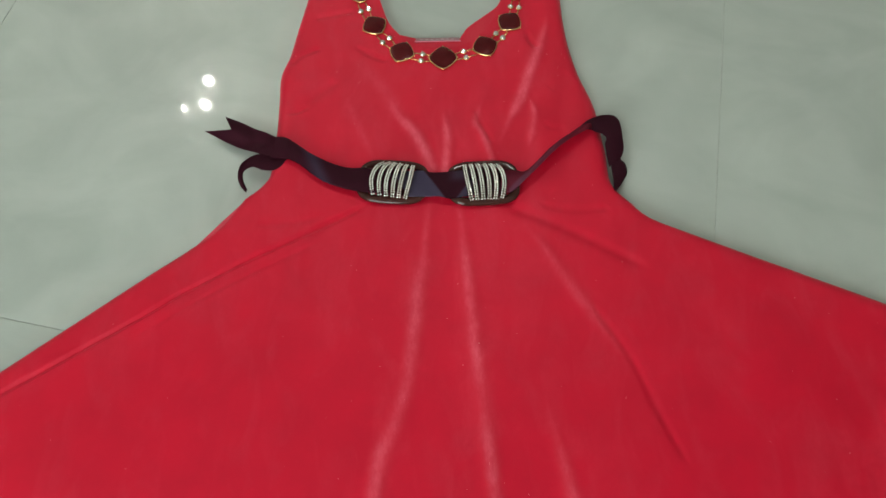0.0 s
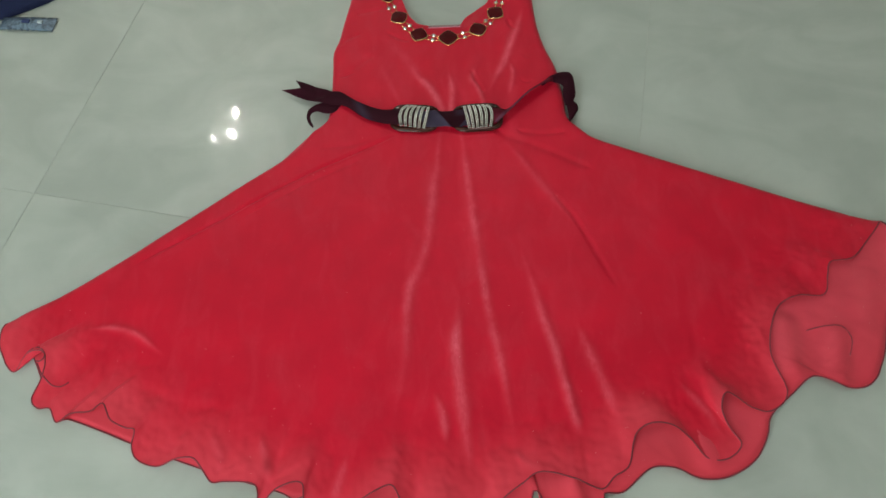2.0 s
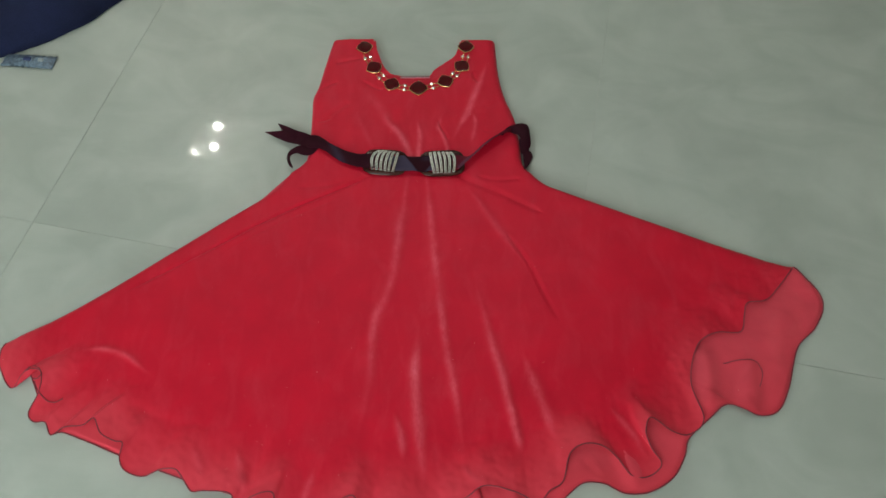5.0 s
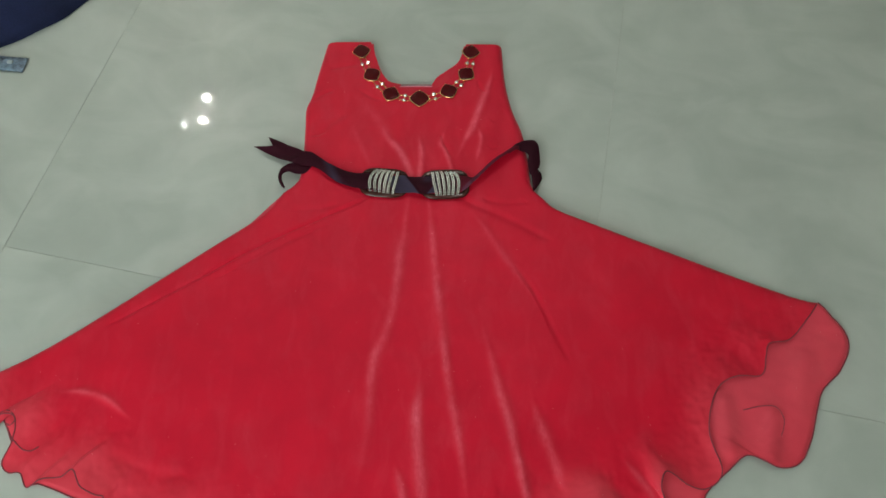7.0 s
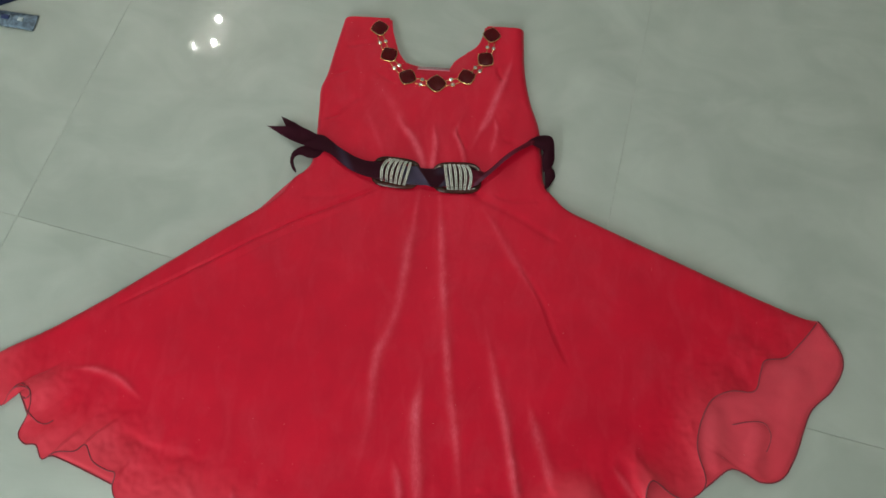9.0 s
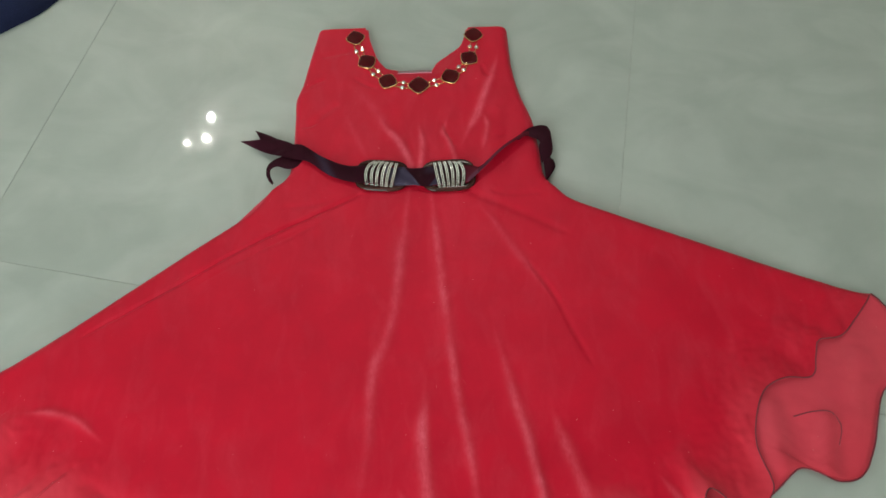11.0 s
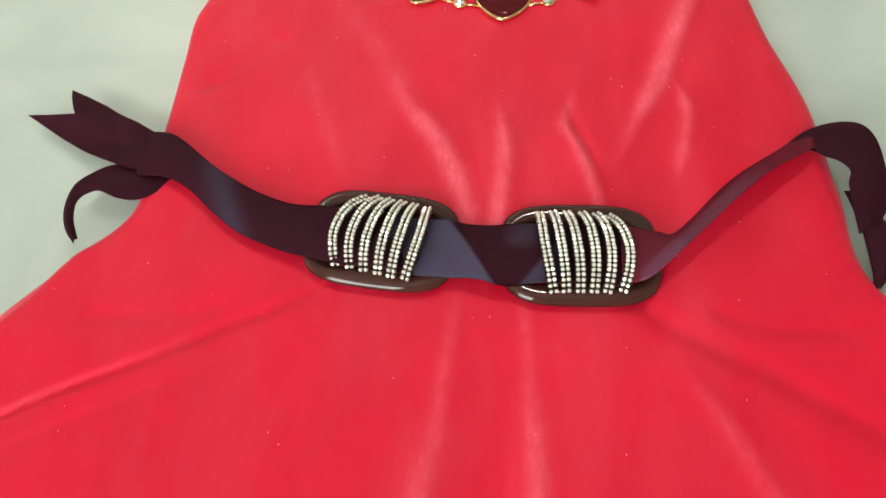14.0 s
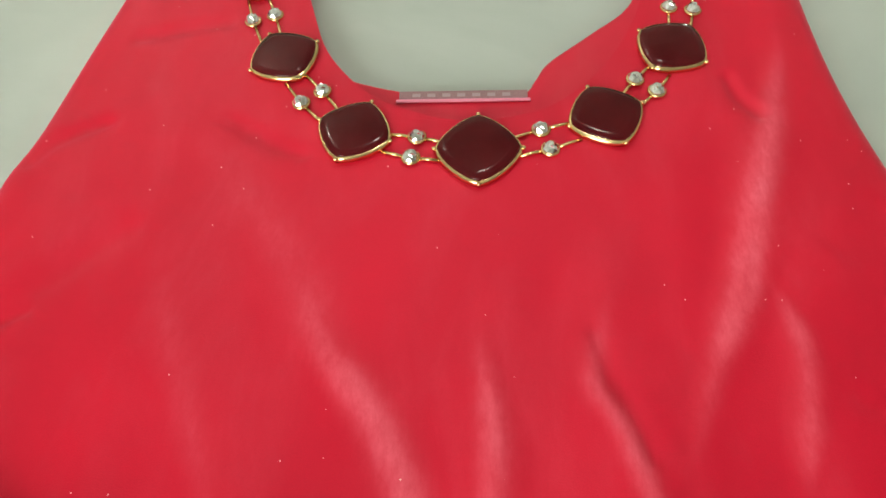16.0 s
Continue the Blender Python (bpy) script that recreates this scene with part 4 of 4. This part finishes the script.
buckle(0.0285, 0.0170, 2, 0.0350, 0.0250, [(0.0110, 0.0342), (0.0168, 0.0350), (0.0230, 0.0352), (0.0298, 0.0352), (0.0358, 0.0350), (0.0412, 0.0342)], [-0.0012, 0.0000, 0.0008, 0.0016, 0.0026, 0.0042],
       [(0.0168, -0.0030), (0.0222, -0.0026), (0.0280, -0.0024), (0.0337, -0.0022), (0.0393, -0.0020), (0.0458, -0.0012)], "black metal slide buckle with upright rhinestone rows")

# ---- blue cloth and packet at the edge of the floor ----
cloth = thing("folded_cloth", "dark navy blue cloth heaped on the tile floor", "cloth", (-0.9, 0.55, 0))
edge = spline([(-1.02, 0.16), (-0.80, 0.235), (-0.690, 0.283), (-0.615, 0.334), (-0.563, 0.392), (-0.525, 0.450), (-0.488, 0.520), (-0.43, 0.65), (-0.40, 0.80)], 90)
rows = []
inward = np.array((-0.80, 0.62)) / np.linalg.norm((-0.80, 0.62))
for i, p in enumerate(edge):
    row = []
    for j in range(26):
        f = j / 25
        q = p + inward * (0.62 + 0.07 * math.sin(i * 0.13)) * f ** 1.3 + np.array((0.0012 * math.sin(i * 0.9), 0.0010 * math.sin(i * 0.7))) * (1 - f)
        z = 0.002 + 0.06 * (1 - math.exp(-f * 7)) * (1 - smooth_step(0.7, 1, f)) + (0.012 * noise.noise(Vector((q[0] * 9, q[1] * 9, 1))) + 0.007 * math.sin(q[0] * 40 + q[1] * 25)) * smooth_step(0, 0.25, f) * (1 - smooth_step(0.85, 1, f))
        row.append(Vector((q[0] + 0.9, q[1] - 0.55, max(0.001, z))))
    rows.append(row)
add_thickness(part("drape", grid_bm(rows), NAVY, cloth), 0.001)

packet = thing("foil_packet", "small blue printed foil packet lying beside the navy cloth", "packet", (-0.678, 0.254, 0.0015))
rows = []
for i in range(30):
    u = i / 29
    row = []
    for j in range(11):
        f = j / 10
        puff = 0.006 * math.sin(math.pi * f) ** 0.6 * math.sin(math.pi * min(1, max(0, (u - 0.06) / 0.88))) ** 0.5 if 0.06 < u < 0.94 else 0
        row.append(Vector((-0.045 + 0.09 * u, -0.0145 + 0.029 * f, 0.0006 + puff + (0.0005 * math.sin(u * 60) * (f - 0.5) + 0.0035 * abs(noise.noise(Vector((u * 9, f * 4, 6)))) + 0.0016 * abs(noise.noise(Vector((u * 24, f * 9, 2))))))))
    rows.append(row)
body = part("wrapper", grid_bm(rows), FOIL, packet)
add_thickness(body, 0.0005)
part("printed_mark", box_bm(0.020, -0.004, 0.0060, 0.028, 0.002, 0.0088, 0.0004), FOIL_MARK, packet, "pale printed mark")
part("printed_band", box_bm(-0.006, -0.004, 0.0060, 0.006, 0.003, 0.0092, 0.0004), FOIL_DARK, packet, "dark blue printed band")
packet.rotation_euler = (0, 0, radians(-6))

# ---- floor tiles ----
bm = box_bm(0.0004, 0.0004, -0.010, TILE_SIZE - 0.0004, TILE_SIZE - 0.0004, 0.0, 0.0002)
tile_mesh = bpy.data.meshes.new("tile")
bm.to_mesh(tile_mesh)
bm.free()
tile_mesh.materials.append(TILE)
ca, sa = math.cos(radians(TURN_TILES)), math.sin(radians(TURN_TILES))
for i in range(-5, 6):
    for j in range(-5, 6):
        x = CORNER[0] + TILE_SIZE * (i * ca - j * sa)
        y = CORNER[1] + TILE_SIZE * (i * sa + j * ca)
        cx, cy = x + TILE_SIZE / 2 * (ca - sa), y + TILE_SIZE / 2 * (sa + ca)
        if abs(cx) > HALF + 0.5 or abs(cy) > HALF + 0.5:
            continue
        m = pose(x, y, 0, 0, 0, TURN_TILES)
        corners = [m @ v.co for v in tile_mesh.vertices]
        mesh = tile_mesh
        if max(max(abs(q.x), q.y, -q.y + HALF - SOUTH) for q in corners) > HALF:
            # edge tiles are cut along the walls
            cut = bmesh.new()
            cut.from_mesh(tile_mesh)
            back_turn = m.inverted()
            for nx, ny, far in ((1, 0, HALF), (-1, 0, HALF), (0, 1, HALF), (0, -1, SOUTH)):
                normal = back_turn.to_3x3() @ Vector((nx, ny, 0))
                bmesh.ops.bisect_plane(cut, geom=cut.verts[:] + cut.edges[:] + cut.faces[:], plane_co=back_turn @ Vector((nx * (far - 0.002), ny * (far - 0.002), 0)), plane_no=normal, clear_outer=True)
            if len(cut.faces) < 3:
                cut.free()
                continue
            mesh = bpy.data.meshes.new("tile")
            cut.to_mesh(mesh)
            cut.free()
            mesh.materials.append(TILE)
        ob = new("tile", mesh)
        ob.parent = floor
        ob.matrix_local = m
